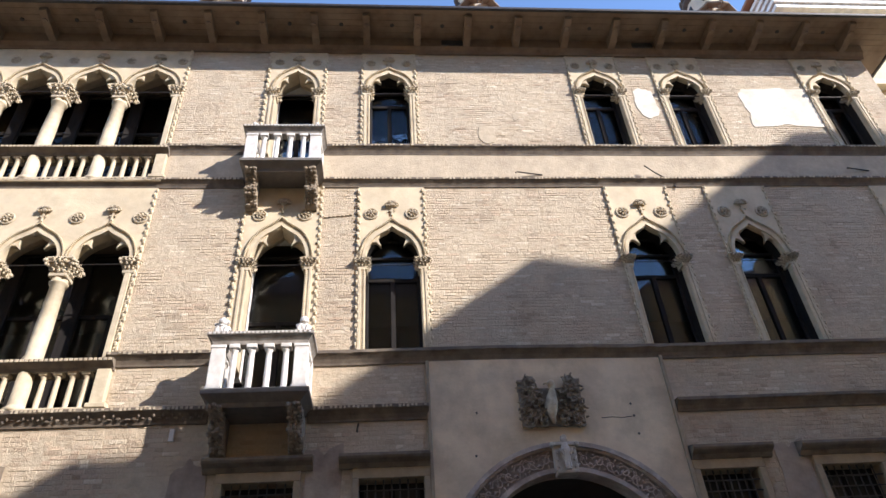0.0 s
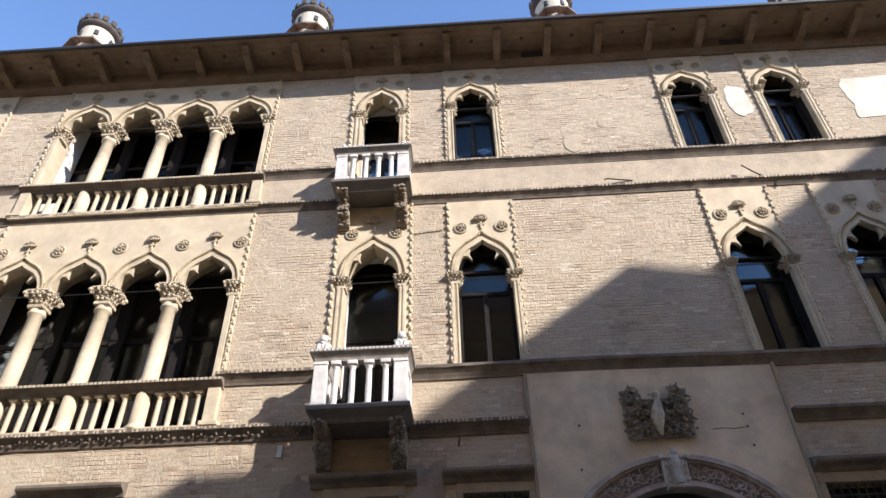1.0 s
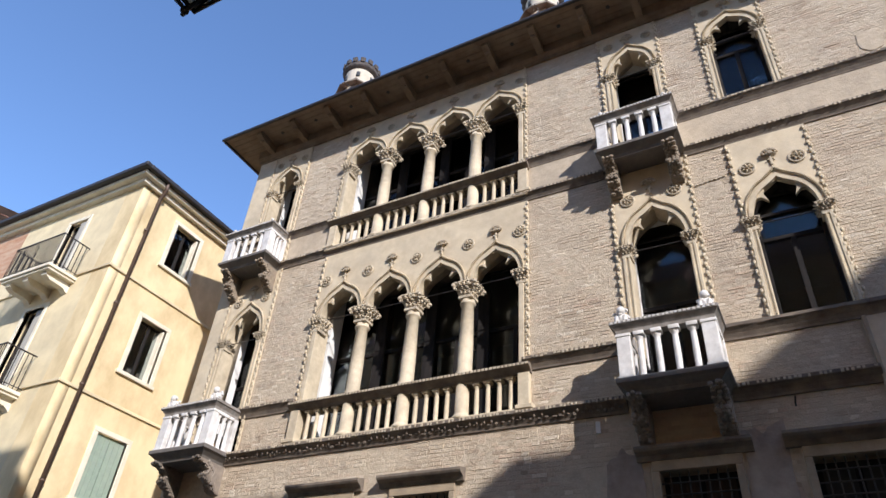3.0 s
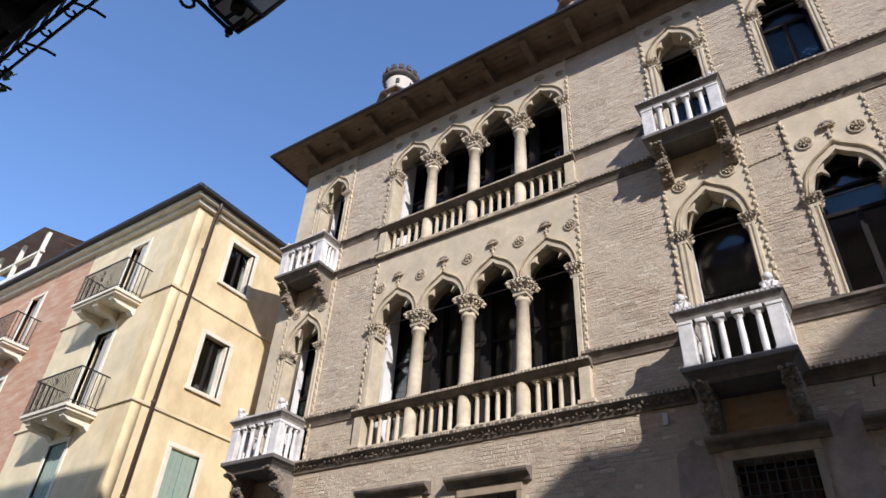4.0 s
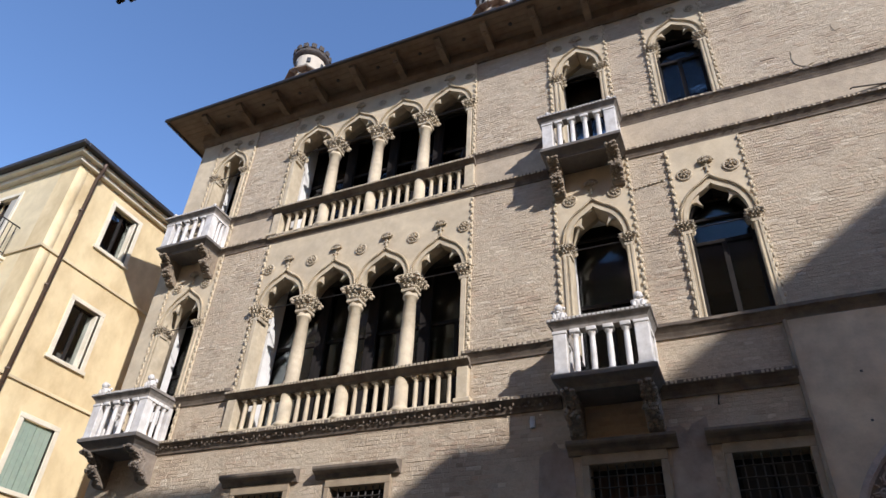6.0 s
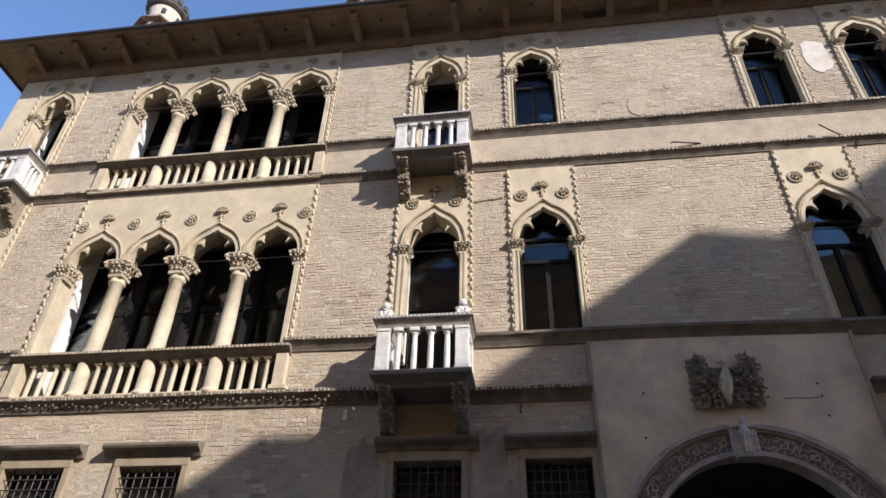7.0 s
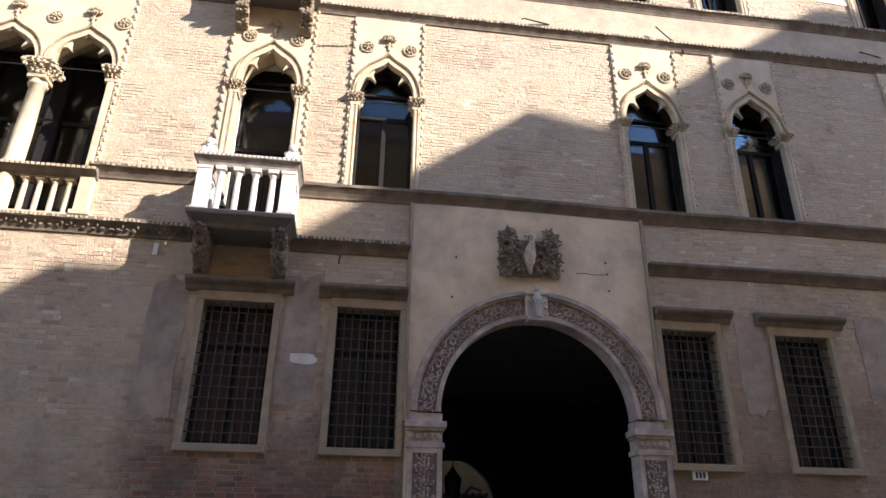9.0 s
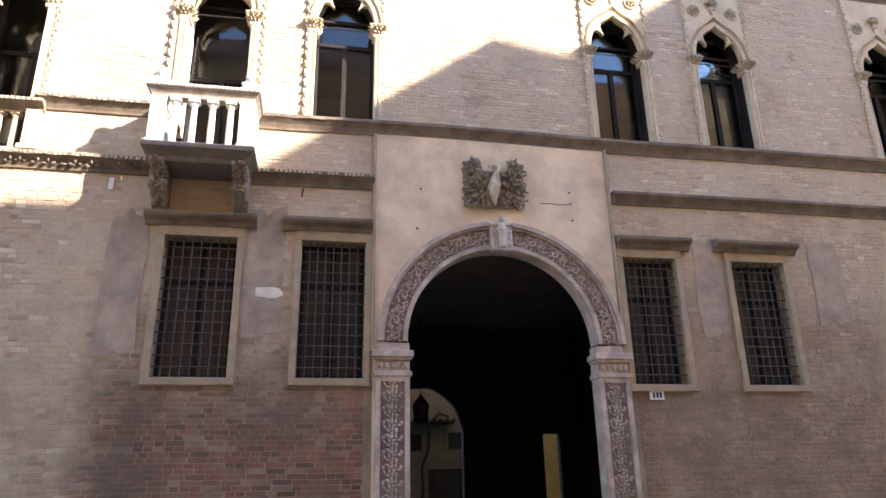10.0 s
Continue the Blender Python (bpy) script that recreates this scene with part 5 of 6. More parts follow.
def surround(parent, m, a, b, c, d, shutter, leaf=True):
    """Stone frame, casement or shutters in an opening seen from outside; local y faces in."""
    f = part("window", boxes((a - 0.13, a, -0.03, 0.12, c, d), (b, b + 0.13, -0.03, 0.12, c, d), (a - 0.13, b + 0.13, -0.03, 0.12, d, d + 0.12), (a - 0.17, b + 0.17, -0.07, 0.12, c - 0.10, c), bevel=0.01), M_TRIM, parent, "pale stone window surround")
    f.matrix_basis = m
    if shutter:
        mid = (a + b) / 2
        for x0, x1 in ((a + 0.005, mid - 0.006), (mid + 0.006, b - 0.005)):
            bm = bmesh.new()
            n = 3
            for k in range(n):
                box(bm, x0 + (x1 - x0) * k / n, x0 + (x1 - x0) * (k + 1) / n - 0.008, 0.05, 0.08, c, d, 0.004)
            box(bm, x0, x1, 0.078, 0.10, c + 0.2, c + 0.3), box(bm, x0, x1, 0.078, 0.10, d - 0.3, d - 0.2)
            part("shutter", bm, M_SHUTTER, f, "faded green closed wooden shutter")
    else:
        mid = (a + b) / 2
        part("casement", boxes((a, a + 0.06, 0.16, 0.21, c, d), (b - 0.06, b, 0.16, 0.21, c, d), (a + 0.06, b - 0.06, 0.16, 0.21, d - 0.06, d), (mid - 0.04, mid + 0.04, 0.16, 0.21, c, d - 0.06), bevel=0.005), M_FRAME, f)
        part("pane", boxes((a + 0.03, mid - 0.02, 0.18, 0.186, c, d)), M_GLASS, f).visible_shadow = False
        part("pane", boxes((mid + 0.02, b - 0.03, 0.18, 0.186, c, d)), M_GLASS, f).visible_shadow = False
        if not leaf:
            part("open_leaf", boxes((b - 0.34, b - 0.04, 0.02, 0.07, c + 0.02, d - 0.06), bevel=0.006), M_LEAFDOOR, f, "pale grey half-closed shutter leaf")
        if leaf:
            part("open_leaf", boxes((b - 0.10, b - 0.05, 0.0, 0.34, c + 0.02, d - 0.05), bevel=0.005), M_TRIM, f, "pale open casement leaf")
    return f


for a, b, c, d, s in side_windows:
    surround(house, SIDE, a, b, c, d, s)
FRONT = pose(YX, YY, 0)
for a, b, c, d, s in front_doors + brick_doors:
    surround(house, FRONT, a, b, c, d, s, False)
for z in (7.78, 11.10):
    part("string_course", boxes((YX - 5.4, YX + 0.05, YY - 0.05, YY, z, z + 0.08), (YX, YX + 0.05, YY, 9, z, z + 0.08), bevel=0.012), M_PALEYELLOW, house)
part("cornice", boxes((YX - 13, YX + 0.14, YY - 0.14, YY + 0.1, 13.95, 14.10), (YX - 0.1, YX + 0.14, YY + 0.1, 9, 13.95, 14.10), (YX - 13, YX + 0.30, YY - 0.30, YY + 0.1, 14.10, 14.22), (YX - 0.1, YX + 0.30, YY + 0.1, 9, 14.10, 14.22), bevel=0.02), M_TRIM, house)
part("gutter", boxes((YX - 13, YX + 0.46, YY - 0.46, YY - 0.28, 14.22, 14.36), (YX + 0.28, YX + 0.46, YY - 0.28, 9, 14.22, 14.36), bevel=0.03), M_GUTTER, house, "dark metal gutter")
bm = bmesh.new()
v = [bm.verts.new(p) for p in ((YX - 13, YY - 0.4, 14.33), (YX + 0.42, YY - 0.4, 14.33), (YX + 0.42, 9, 14.33), (YX - 13, 9, 14.33), (YX - 9, 4, 15.6), (YX - 4, 4, 15.6))]
for f in ((0, 1, 5, 4), (1, 2, 5), (2, 3, 4, 5), (3, 0, 4)):
    bm.faces.new([v[k] for k in f])
part("roof", bm, M_TILE, house)
pipe = part("downpipe", tube(bmesh.new(), [(YX + 0.36, YY + 0.45, 14.25), (YX + 0.30, YY + 0.50, 14.02), (YX + 0.09, YY + 0.55, 13.78), (YX + 0.09, YY + 0.50, 0.1)], 0.055, 10), M_PIPE, house, "brown metal downpipe", True)
for z in (12.6, 10.2, 7.9, 5.6):
    part("pipe_clamp", lathe(bmesh.new(), [(0.066, 0), (0.066, 0.04)], YX + 0.09, YY + 0.52, z, 12), M_PIPE, pipe)


def iron_balcony(x0, x1, z, label, cloth=False):
    b = thing("iron_balcony", label, "balcony", "iron balconies of the corner house", at=(0, 0, 0))
    out = 0.85
    y0 = YY - out
    part("slab", boxes((x0, x1, y0, YY, z - 0.09, z), (x0 + 0.05, x1 - 0.05, y0 + 0.05, YY, z - 0.16, z - 0.085), bevel=0.012), M_TRIM, b)
    n = 3
    for k in range(n):
        cx = x0 + 0.3 + (x1 - x0 - 0.6) * k / (n - 1)
        part("corbel", extrude_profile(bmesh.new(), [(YY, z - 0.16), (y0 + 0.12, z - 0.16), (y0 + 0.14, z - 0.26), (y0 + 0.30, z - 0.34), (YY - 0.15, z - 0.36), (YY, z - 0.46)], cx - 0.11, cx + 0.11), M_TRIM, b)
    zt = z + 0.98
    rail_ob = part("railing", tube(bmesh.new(), [(x0 + 0.04, YY, zt), (x0 + 0.04, y0 + 0.04, zt), (x1 - 0.04, y0 + 0.04, zt), (x1 - 0.04, YY, zt)], 0.022), M_IRON, b, "thin black iron railing")
    part("lower_rail", tube(bmesh.new(), [(x0 + 0.04, YY, z + 0.09), (x0 + 0.04, y0 + 0.04, z + 0.09), (x1 - 0.04, y0 + 0.04, z + 0.09), (x1 - 0.04, YY, z + 0.09)], 0.012), M_IRON, rail_ob)
    bars = [(x0 + 0.04 + (x1 - x0 - 0.08) * k / 22, y0 + 0.04) for k in range(23)]
    bars += [(x, YY - out * k / 7 + 0.02) for x in (x0 + 0.04, x1 - 0.04) for k in range(1, 7)]
    for bx, by in bars:
        part("bar", tube(bmesh.new(), [(bx, by, z), (bx, by, zt)], 0.012, 5), M_IRON, rail_ob)
    for k in (0.25, 0.5, 0.75):
        cx = x0 + (x1 - x0) * k
        bm = bmesh.new()
        for zz in (0.3, 0.52, 0.74):
            tube(bm, [(cx + 0.07 * math.cos(a * 0.5236), y0 + 0.03, z + zz + 0.09 * math.sin(a * 0.5236)) for a in range(12)], 0.01, 5, True)
        part("scroll", bm, M_IRON, rail_ob)
    if cloth:
        part("cloth", boxes((x0 + 1.2, x0 + 1.7, y0 - 0.02, y0, z + 0.35, zt + 0.02), bevel=0.008), M_WHITE, b, "white cloth over the railing")


iron_balcony(-21.5, -19.35, 11.02, "cream stone balcony with black iron railing")
iron_balcony(-21.6, -19.45, 7.68, "cream stone balcony with black iron railing")
iron_balcony(-28.0, -25.2, 10.95, "cream stone balcony with iron railing on pink brick", True)

# roof terrace house behind
terrace = thing("roof_terrace", "glazed roof loggia with white posts and tiled roof", "loggia", at=(0, 0, 0))
part("body", boxes((-37, -31.0, 0.1, 5, 14.0, 16.2)), M_PALEYELLOW, terrace)
part("back_wall", boxes((-37, -31.2, 3.4, 3.6, 16.2, 18.9)), M_GREYTILE, terrace)
part("parapet", boxes((-37, -31.0, 0.02, 0.18, 16.2, 16.75), bevel=0.02), M_TRIM, terrace)
for x in (-31.2, -33.2, -35.2, -36.9):
    part("post", boxes((x - 0.09, x + 0.09, 0.05, 0.2, 16.75, 18.6), bevel=0.01), M_TRIM, terrace)
part("beam", boxes((-37, -31.0, 0.04, 0.21, 17.5, 17.62), bevel=0.01), M_TRIM, terrace)
bm = bmesh.new()
v = [bm.verts.new(c) for c in ((-37.4, -0.25, 18.6), (-31.0, -0.25, 18.6), (-31.0, 4.2, 19.5), (-37.4, 4.2, 19.5))]
bm.faces.new(v)
bmesh.ops.solidify(bm, geom=bm.faces[:], thickness=0.16)
part("roof", bm, M_GREYTILE, terrace, "grey-brown tiled roof")
bm = bmesh.new()
v = [bm.verts.new(c) for c in ((-31.0, 0.5, 18.4), (-26.8, 0.7, 16.1), (-26.8, 4.2, 16.3), (-31.0, 4.2, 19.2))]
bm.faces.new(v)
bmesh.ops.solidify(bm, geom=bm.faces[:], thickness=0.16)
part("side_roof", bm, M_TILE, terrace, "red-brown tiled lean-to roof")
bm = bmesh.new()
v = [bm.verts.new((x, y, z)) for y in (0.9, 1.1) for x, z in ((-31.0, 14.3), (-26.9, 14.3), (-26.9, 16.0), (-31.0, 18.2))]
for f in ((0, 1, 2, 3), (7, 6, 5, 4), (0, 4, 5, 1), (1, 5, 6, 2), (2, 6, 7, 3), (3, 7, 4, 0)):
    bm.faces.new([v[k] for k in f])
part("side_wall", bm, M_GREYTILE, terrace)

# tall neighbour past the palace end
tall = thing("neighbour_house", "pale tall house with white banded cornice", "house")
part("wall", boxes((10.6, 20, 3.0, 12, 0, 20.4)), M_PALEYELLOW, tall)
for k in range(5):
    part("cornice_band", boxes((10.3 - 0.05 * k, 20.2, 2.7 - 0.06 * k, 12, 20.4 + 0.22 * k, 20.56 + 0.22 * k), bevel=0.02), M_WHITE, tall)
part("roof", boxes((9.9, 20.4, 2.3, 12.2, 21.5, 21.62)), M_TILE, tall)
low = thing("neighbour_house", "pale plastered house adjoining the palace end", "house")
part("wall", boxes((RIGHT + 0.02, 20, 0.5, 3.0, 0, 13.6)), M_PALEYELLOW, low)
part("cornice", boxes((RIGHT + 0.02, 20.2, 0.3, 3.0, 13.6, 13.8), bevel=0.02), M_TRIM, low)


# ---- houses on the camera's side of the street ----
# Out of view; rooflines fit the cast shadow, warm walls bounce light back
def street_house(x0, x1, top, label, hipped=False, turn_away=0.0):
    h = thing("street_house", label, "house", "houses along the facing side of the street")
    y = -10.35
    cols = max(1, int((x1 - x0) / 2.6))
    loops = [rect(x0, x1, 0, top)]
    spots = []
    for r in range(int((top - 1) / 3.6)):
        for k in range(cols):
            cx = x0 + (x1 - x0) * (k + 0.5) / cols
            spots.append((cx, 1.2 + 3.6 * r))
            loops.append(rect(cx - 0.5, cx + 0.5, 1.2 + 3.6 * r, 3.0 + 3.6 * r))
    link("front_wall", plate(loops, y - 0.3, y), M_OPPOSITE, h)
    part("body", boxes((x0, x1, y - 9, y - 0.9, 0, top)), M_OPPOSITE, h)
    # pitched roof; hipped where it rises over a lower neighbour
    # The roofs also keep blue sky out of the palace windows' reflections
    eave_y, ridge_y, rise, up = y + 0.02, y - 4.6, 0.84 * 4.62, top + 0.15
    start = x0 + rise / 0.6 if hipped else x0
    bm = bmesh.new()
    c = [bm.verts.new(q) for q in ((x0, eave_y, up), (x1, eave_y, up), (x1, ridge_y - 4.6, up), (x0, ridge_y - 4.6, up), (start, ridge_y, up + rise), (x1, ridge_y, up + rise))]
    for f in ((0, 1, 5, 4), (1, 2, 5), (2, 3, 4, 5), (3, 0, 4), (3, 2, 1, 0)):
        bm.faces.new([c[k] for k in f])
    part("eave_board", boxes((x0, x1, y - 0.3, y + 0.02, top, top + 0.145)), M_TILE, h)
    part("roof", bm, M_TILE, h, "pitched clay tile roof")
    for cx, z in spots:
        w = part("window", boxes((cx - 0.62, cx - 0.5, y - 0.1, y + 0.03, z, z + 1.8), (cx + 0.5, cx + 0.62, y - 0.1, y + 0.03, z, z + 1.8), (cx - 0.66, cx + 0.66, y - 0.1, y + 0.06, z - 0.1, z), (cx - 0.62, cx + 0.62, y - 0.1, y + 0.03, z + 1.8, z + 1.92), bevel=0.01), M_TRIM, h)
        part("pane", boxes((cx - 0.5, cx + 0.5, y - 0.2, y - 0.19, z, z + 1.8)), M_GLASS, w)
    if turn_away:
        shear = Matrix(((1, 0, 0, 0), (-turn_away, 1, 0, turn_away * x0), (0, 0, 1, 0), (0, 0, 0, 1)))
        for o in h.children_recursive:
            o.data.transform(shear)
    return h


street_house(-22.0, -5.4, 15.25, "plastered street house with pale framed windows")
street_house(-5.4, 2.9, 14.70, "plastered street house with pale framed windows")
street_house(2.9, 7.1, 12.6, "lower plastered street house with pale framed windows")
street_house(7.1, 14.05, 14.95, "plastered street house with pale framed windows", True)
street_house(14.05, 20.1, 18.32, "taller plastered street house with pale framed windows", True, 0.14)
street_house(20.1, 32.0, 21.5, "tallest plastered street house with pale framed windows", True)

# ---- street lantern on its bracket, and the iron balcony overhead ----
lantern = thing("street_lantern", "square black iron street lantern with milky panes beside its bracket", "lantern", at=(-5.318, -8.138, 4.737))
LB, LT, LH = 0.10, 0.24, 0.45
for k in range(4):
    turn = Matrix.Rotation(k * math.pi / 2, 4, "Z")
    part("rib", tube(bmesh.new(), [turn @ Vector((LB, LB, 0)), turn @ Vector((LT, LT, LH))], 0.014, 6), M_IRON, lantern)
    bm = bmesh.new()
    bm.faces.new([bm.verts.new(turn @ Vector(c)) for c in ((-LB, LB - 0.004, 0.005), (LB, LB - 0.004, 0.005), (LT, LT - 0.004, LH - 0.005), (-LT, LT - 0.004, LH - 0.005))])
    bmesh.ops.solidify(bm, geom=bm.faces[:], thickness=0.004)
    part("pane", bm, M_LAMPGLASS, lantern)
for r, z, th in ((LB, 0.0, 0.016), (LT, LH, 0.022)):
    part("ring", tube(bmesh.new(), [(-r, -r, z), (r, -r, z), (r, r, z), (-r, r, z)], th, 6, True), M_IRON, lantern)
part("lamp_holder", lathe(bmesh.new(), [(0.012, -0.01), (0.04, 0.01), (0.045, 0.09), (0.03, 0.16), (0.03, 0.2)], 0, 0, 0, 12), M_IRON, lantern)
part("base_bar", tube(bmesh.new(), [(-LB, 0, 0.0), (LB, 0, 0.0)], 0.012, 6), M_IRON, lantern)
bm = bmesh.new()
rings = [[bm.verts.new((sx * r, sy * r, z)) for sx, sy in ((-1, -1), (1, -1), (1, 1), (-1, 1))] for r, z in ((LT + 0.03, LH), (LT + 0.03, LH + 0.03), (0.10, LH + 0.2), (0.09, LH + 0.27), (0.02, LH + 0.33))]
for lo_v, hi_v in zip(rings, rings[1:]):
    for q in range(4):
        bm.faces.new((lo_v[q], lo_v[(q + 1) % 4], hi_v[(q + 1) % 4], hi_v[q]))
bm.faces.new(rings[-1])
part("hood", bm, M_IRON, lantern)
part("bracket", tube(bmesh.new(), [(-0.12, 0.06, -0.02), (-0.12, -0.4, -0.02), (-0.12, -2.0, -0.02)], 0.013, 8), M_IRON, lantern)
part("collar", tube(bmesh.new(), [(-0.13, 0.06, -0.03), (-0.06, 0.06, -0.01), (0, 0.06, 0.0)], 0.014, 6), M_IRON, lantern)
part("finial", lathe(bmesh.new(), [(0.006, -0.065), (0.014, -0.055), (0.008, -0.04), (0.024, -0.025), (0.024, 0.0), (0.01, 0.012)], -0.125, 0.06, -0.01, 10), M_IRON, lantern)
part("scroll", tube(bmesh.new(), [(-0.17 + 0.038 * math.cos(a * 0.63), -0.2 + 0.038 * math.sin(a * 0.63), -0.03) for a in range(11)], 0.010, 6), M_IRON, lantern)

over = thing("iron_balcony", "dark iron balcony with plants over the street", "balcony")
OX0, OX1, OY0, OY1, OZ = -11.5, -5.2, -10.35, -8.80, 4.55
part("floor", boxes((OX0, OX1, OY0, OY1, OZ, OZ + 0.12), bevel=0.01), M_IRON, over)
part("edge_beam", boxes((OX0, OX1, OY1, OY1 + 0.05, OZ - 0.06, OZ + 0.14), bevel=0.006), M_IRON, over)
for k in range(9):
    x = OX0 + 0.3 + (OX1 - OX0 - 0.6) * k / 8
    part("joist", boxes((x - 0.05, x + 0.05, OY0, OY1, OZ - 0.12, OZ), bevel=0.006), M_IRON, over)
rail_ob = part("railing", tube(bmesh.new(), [(OX1, OY0, OZ + 0.95), (OX1, OY1 + 0.1, OZ + 0.95), (OX0, OY1 + 0.1, OZ + 0.95)], 0.02), M_IRON, over)
part("lower_rail", tube(bmesh.new(), [(OX1, OY0, OZ + 0.22), (OX1, OY1 + 0.1, OZ + 0.06), (OX0, OY1 + 0.1, OZ + 0.06)], 0.012), M_IRON, rail_ob)
for k in range(40):
    x = OX1 - (OX1 - OX0) * k / 40
    part("bar", tube(bmesh.new(), [(x, OY1 + 0.1, OZ + 0.1), (x, OY1 + 0.1, OZ + 0.95)], 0.009, 5), M_IRON, rail_ob)
part("outer_rail", tube(bmesh.new(), [(OX1, OY1 + 0.16, OZ + 0.05), (OX0, OY1 + 0.16, OZ + 0.05)], 0.009), M_IRON, rail_ob)
for k in range(26):
    x = OX1 - 0.1 - (OX1 - OX0) * k / 26
    part("scroll", tube(bmesh.new(), [(x + 0.028 * math.cos(a * 0.7), OY1 + 0.13 + 0.028 * math.sin(a * 0.7), OZ + 0.05) for a in range(9)], 0.008, 5), M_IRON, rail_ob)
for k in range(9):
    x = OX1 - 0.25 - 0.5 * k
    part("prong", tube(bmesh.new(), [(x, OY1 + 0.1, OZ + 0.05), (x + 0.05, OY1 + 0.2, OZ + 0.06), (x + 0.04, OY1 + 0.26, OZ + 0.08)], 0.009, 5), M_IRON, rail_ob)
plants = thing("trailing_plant", "small green plants hanging from the iron balcony", "plant")
bm = bmesh.new()
for k in range(40):
    x, y, z = random.gauss(-6.85, 0.08), OY1 + 0.12 + abs(random.gauss(0, 0.05)), OZ + 0.05 + random.gauss(0, 0.04)
    bmesh.ops.create_circle(bm, cap_ends=True, segments=5, radius=0.022, matrix=pose(x, y, z, random.uniform(0, 180), random.uniform(0, 180), random.uniform(0, 180)))
part("foliage", bm, M_LEAF, plants)

# ---- small things on the front ----
plate_sign = thing("house_number_plate", "small white enamel plate with dark bars", "plate", at=(2.28, -0.03, 2.47))
part("plate", boxes((-0.11, 0.11, -0.012, 0.02, -0.065, 0.065), bevel=0.006), M_ENAMEL, plate_sign)
for x in (-0.055, 0.0, 0.055):
    part("mark", boxes((x - 0.017, x + 0.017, -0.017, -0.012, -0.04, 0.04)), M_BLACK, plate_sign)
# White plate paints in a slit of sunlight within the balcony's shadow
tagged(part("plaque", boxes((-5.60, -5.53, -0.035, 0.0, 5.27, 5.45), bevel=0.006), M_ENAMEL), "tiny upright white plate standing for a sunlit slit", "plaque")
for x, z, w in ((0.25, 10.36, 0.55), (7.0, 10.46, 0.55)):
    tagged(part("flag_bracket", tube(bmesh.new(), [(x - w / 2, -0.16, z - 0.05), (x - w / 2 + 0.05, -0.10, z + 0.03), (x + w / 2, -0.02, z + 0.02)], 0.014), M_IRON), "thin bent iron bracket above the string course", "bracket")
tagged(part("cable", tube(bmesh.new(), [(2.55, -0.15, 10.50), (2.75, -0.10, 10.36), (3.05, -0.03, 10.20), (3.12, -0.03, 10.02)], 0.014), M_IRON), "dark cable hanging over the string course", "cable")
tagged(part("iron_hook", tube(bmesh.new(), [(-2.95, 0.0, 5.33), (-2.95, -0.08, 5.33), (-2.93, -0.10, 5.42)], 0.012), M_IRON), "small iron hook in the brickwork", "hook")


def ragged(cx, cz, rx, rz, seed, y=-0.028):
    rnd = random.Random(seed)
    n = 64
    ph = [rnd.uniform(0, 6.28) for _ in range(6)]
    loop = []
    for k in range(n):
        a = 6.28318 * k / n
        c, s = math.cos(a), math.sin(a)
        m = max(abs(c), abs(s)) ** (0.4 if rz < 0.6 else 0.95)
        w = 1 + 0.05 * math.sin(2 * a + ph[0]) + 0.05 * math.sin(5 * a + ph[1]) + 0.025 * math.sin(11 * a + ph[2]) + rnd.uniform(-0.012, 0.012)
        loop.append((cx + rx * c / m * w, cz + rz * s / m * w))
    return plate([loop], y, 0.0)


for cx, cz, rx, rz, mat, lab in ((-3.42, 4.15, 0.26, 0.95, M_GREYPLASTER, "grey ragged plaster patch between barred windows"),
                                 (-3.33, 3.86, 0.19, 0.075, M_PALEPLASTER, "small pale patch on grey plaster"),
                                 (-5.25, 3.95, 0.26, 0.95, M_GREYPLASTER, "grey ragged plaster patch beside a barred window"),
                                 (3.42, 4.15, 0.24, 0.80, M_GREYPLASTER, "grey ragged plaster patch between barred windows"),
                                 (5.55, 4.3, 0.28, 0.7, M_GREYPLASTER, "grey ragged plaster patch beside a barred window"),
                                 (6.15, 12.40, 0.80, 0.62, M_PALEPLASTER, "large bright white repaired plaster patch"),
                                 (3.12, 12.5, 0.24, 0.45, M_PALEPLASTER, "pale repaired plaster patch between upper windows"),
                                 (0.21, 12.05, 0.06, 0.12, M_DULL, "tiny oval pale plaster patch"),
                                 (-0.44, 11.52, 0.17, 0.27, M_DULL, "small pale plaster repair in the brickwork")):
    tagged(link("plaster_patch", ragged(cx, cz, rx, rz, int(cx * 100), -0.019 if rz < 0.1 else -0.014), mat), lab, "plaster patch", kind="structure")

# Black discs and a black rod paint the dark inside holes and crack
for x, z in ((-1.19, 5.55), (1.18, 5.62), (1.19, 5.43), (1.20, 5.15), (-1.25, 4.9)):
    tagged(part("fixing_hole", lathe(bmesh.new(), [(0.018, -0.004), (0.018, 0.004)], 0, 0, 0, 8), M_BLACK), "small dark fixing hole in the plaster", "hole", "fixing holes in the gate plaster", "structure").matrix_basis = pose(x, -0.031, z, 90)
tagged(part("crack", tube(bmesh.new(), [(0.69, -0.03, 5.41), (0.85, -0.03, 5.42), (1.0, -0.03, 5.405), (1.15, -0.03, 5.42)], 0.006, 5), M_BLACK), "thin dark crack in the gate plaster", "crack", kind="structure")
hall_lamp = thing("hall_lantern", "dark iron lantern hanging in the entrance passage", "lantern", at=(-0.24, 6.5, 2.88))
part("cage", lathe(bmesh.new(), [(0.05, -0.35), (0.15, -0.3), (0.2, 0.1), (0.05, 0.3), (0.02, 0.35)], 0, 0, 0, 6), M_IRON, hall_lamp)
part("chain", tube(bmesh.new(), [(0, 0, 0.3), (0, 0, 2.22)], 0.012), M_IRON, hall_lamp)

# ---- brickwork ----
JOINT = 0.010
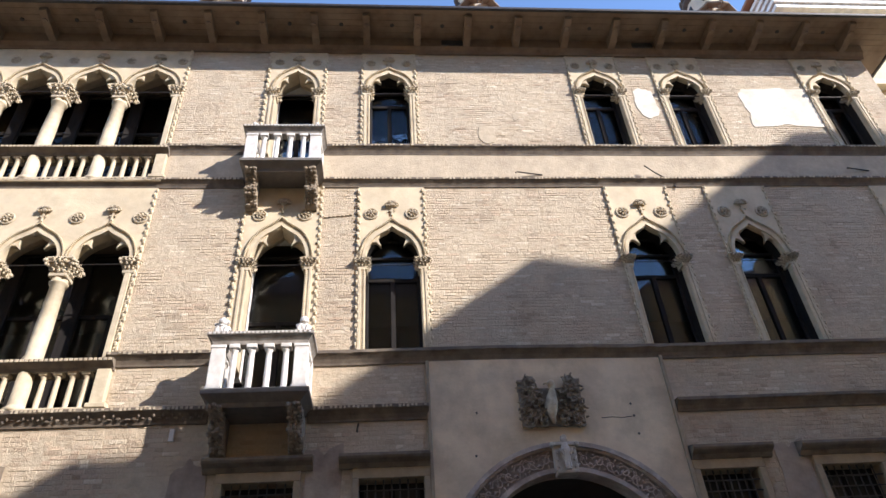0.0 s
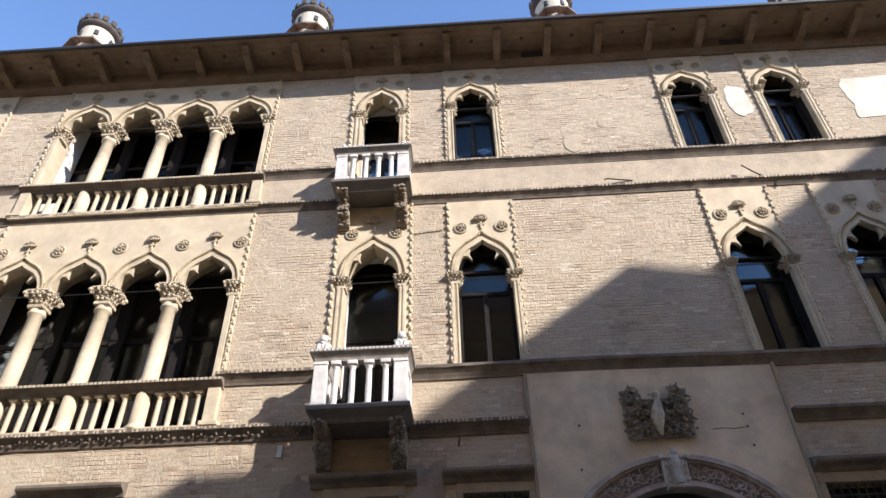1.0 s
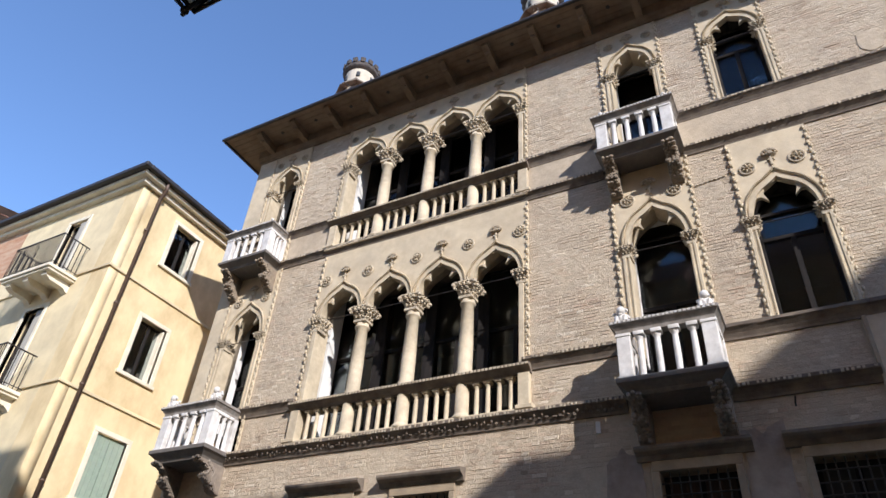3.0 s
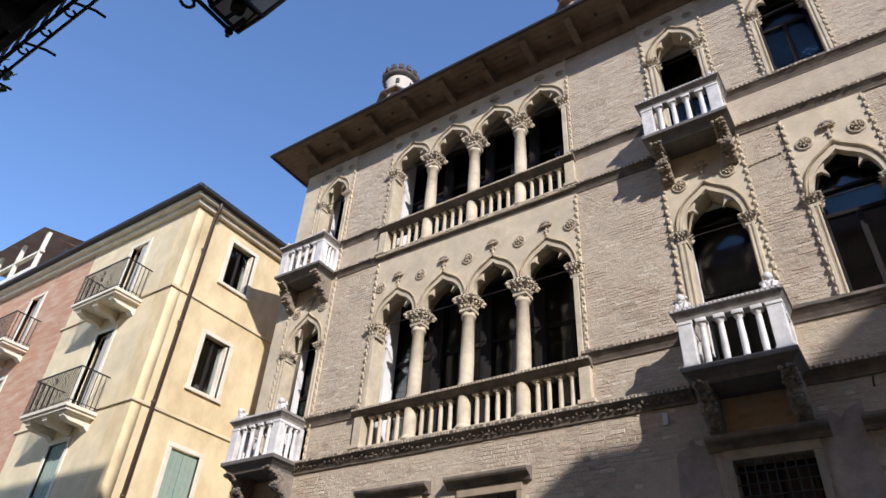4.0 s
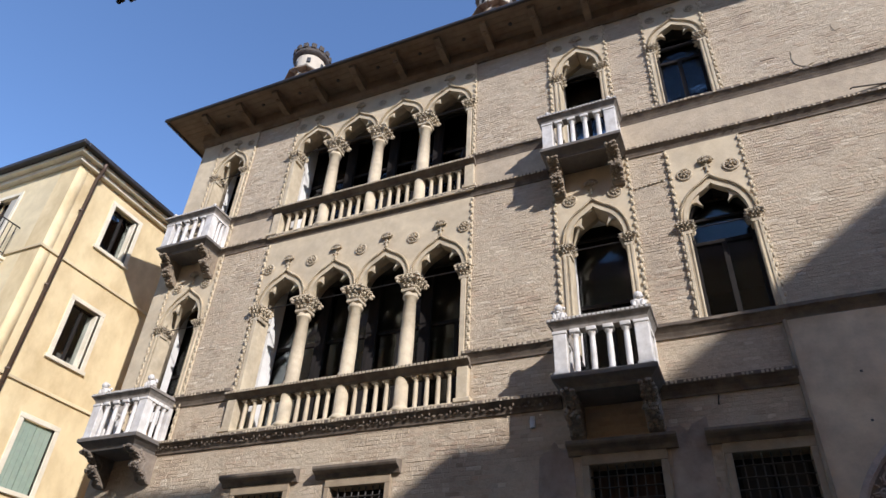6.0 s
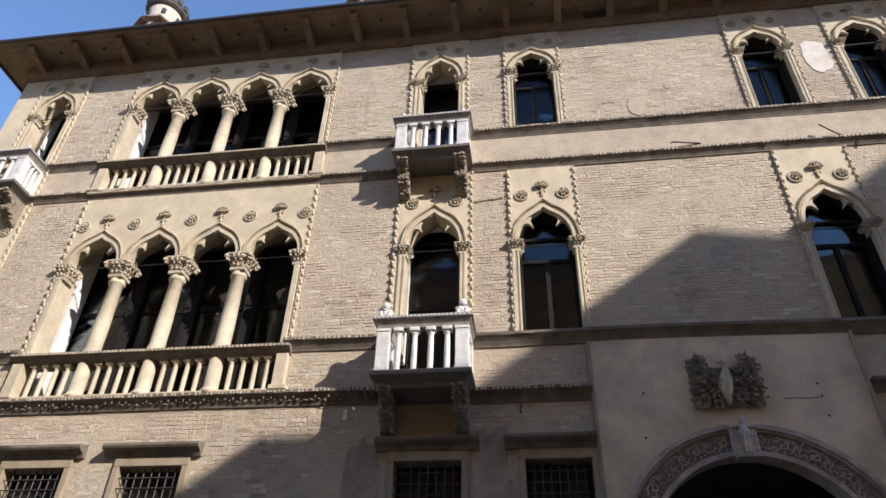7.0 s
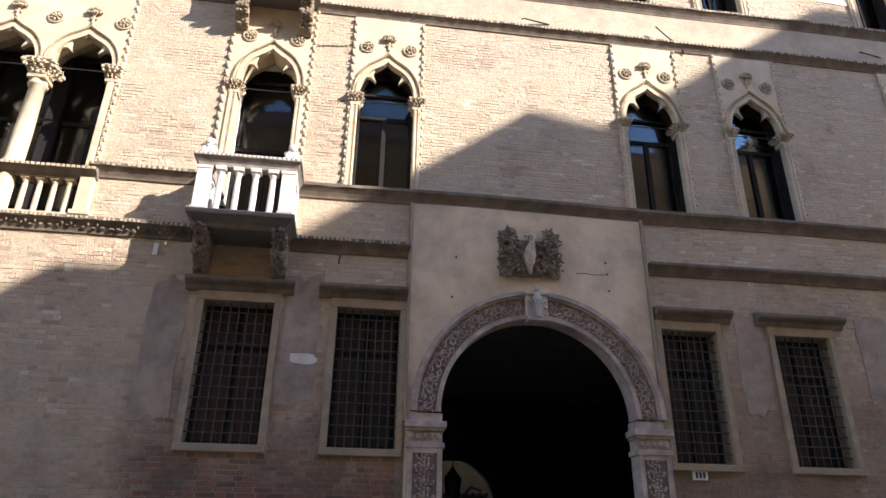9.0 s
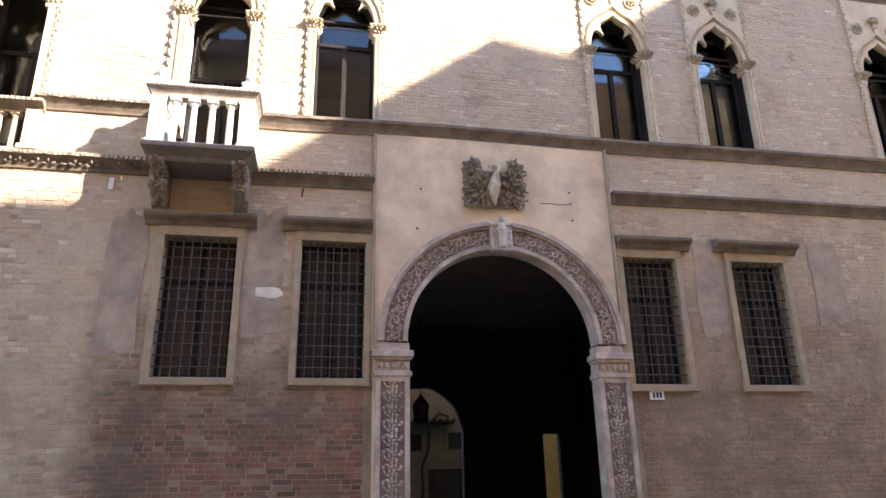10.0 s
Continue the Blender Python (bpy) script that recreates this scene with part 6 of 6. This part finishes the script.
blocked = [(-1.95, 1.91, 0, 6.46), (GATE_X - 2.0, GATE_X + 1.98, 0, 3.2)]
blocked += [(gx - gw / 2 - 0.12, gx + gw / 2 + 0.12, 2.56 + gz, 4.78 + gz) for gx, gw, gz in GROUND_WINDOWS]
for xs, d in ((LOWER_X, LOWER), (UPPER_X, UPPER), (DOOR_X, LOWER_DOOR), (UPPER_DOOR_X, UPPER_DOOR), (PAIR_X, PAIR)):
    blocked += [(x - d["strip"], x + d["strip"], d["sill"] - 0.1, d["top"]) for x in xs]
for d in (LOWER_QUAD, UPPER_QUAD):
    blocked.append((QUAD_X - 2.39, QUAD_X + 2.39, d["base"] - 0.1, d["top"]))
NEAR = ((-3.70, -1.95, 1.35, 2.54), (2.05, 3.40, 1.35, 2.54))
verts, faces, singles = [], [], []
rnd = random.Random(7)
row = 0
z = 0.02
while z < 14.0:
    COURSE = 0.069 if z < 5.5 else 0.060
    zc = z + COURSE / 2
    cuts = sorted((a, b) for a, b, c, e in blocked if c < zc < e)
    spans, x = [], LEFT
    for a, b in cuts:
        if a > x + 0.03:
            spans.append((x, a))
        x = max(x, b)
    if x < RIGHT - 0.03:
        spans.append((x, RIGHT))
    for a, b in spans:
        x = a - rnd.uniform(0, 0.2)
        k = row
        while x < b:
            ln = 0.25 if rnd.random() < 0.48 else 0.125
            x0, x1 = max(x, a) + JOINT / 2, min(x + ln * rnd.uniform(0.93, 1.0), b) - JOINT / 2 * rnd.uniform(0.3, 1.2)
            x += ln
            if x1 - x0 < 0.02:
                continue
            up = sag(x0, z)
            z0, z1 = z + up + JOINT / 2 + rnd.uniform(-0.003, 0.002), z + up + COURSE - JOINT / 2 + rnd.uniform(-0.002, 0.003)
            smear = noise.noise((x0 * 0.9, zc * 1.3, 3.0)) + 0.6 * noise.noise((x0 * 3, zc * 5, 9.0))
            y = -0.001 - 0.0026 * rnd.random() ** 1.4 if smear > -0.12 and zc > 2.6 else -0.003 - 0.005 * rnd.random() ** 1.3
            if any(p < x0 and x1 < q and r < zc < s for p, q, r, s in NEAR) and len(singles) < 300:
                singles.append((x0, x1, z0, z1, y))
                continue
            if smear > 0.05 and zc > 2.6 and rnd.random() < 0.42:
                continue
            i = len(verts)
            j = [rnd.uniform(-0.0022, 0.0022) for _ in range(4)]
            e = 0.003
            verts += [(x0, 0.002, z0), (x1, 0.002, z0), (x1, 0.002, z1), (x0, 0.002, z1), (x0 + e, y + j[0], z0 + e + 2 * j[1]), (x1 - e, y + j[1], z0 + e + 2 * j[2]), (x1 - e, y + j[2], z1 - e + 2 * j[3]), (x0 + e, y + j[3], z1 - e + 2 * j[0])]
            faces += [(i + 4, i + 5, i + 6, i + 7), (i, i + 1, i + 5, i + 4), (i + 1, i + 2, i + 6, i + 5), (i + 2, i + 3, i + 7, i + 6), (i + 3, i, i + 4, i + 7)]
    z += COURSE
    row += 1
me = bpy.data.meshes.new("brickwork")
me.from_pydata(verts, [], faces)
tagged(link("brickwork", me, M_BRICK, facade), "weathered buff and red bricks of the palace front", kind="stuff")
bm = bmesh.new()
box(bm, -0.5, 0.5, -0.5, 0.5, -0.5, 0.5)
bmesh.ops.bevel(bm, geom=bm.edges[:], offset=0.03, segments=1, affect="EDGES")
bmesh.ops.recalc_face_normals(bm, faces=bm.faces)
BRICK = bpy.data.meshes.new("brick")
bm.to_mesh(BRICK), bm.free()
for x0, x1, z0, z1, y in singles:
    b = link("brick", BRICK, M_BRICK_ONE, facade)
    b.matrix_basis = Matrix.LocRotScale(((x0 + x1) / 2, y / 2 + 0.001, (z0 + z1) / 2), Euler((rnd.uniform(-0.02, 0.02), 0, rnd.uniform(-0.01, 0.01))), (x1 - x0, 0.002 - y, z1 - z0))
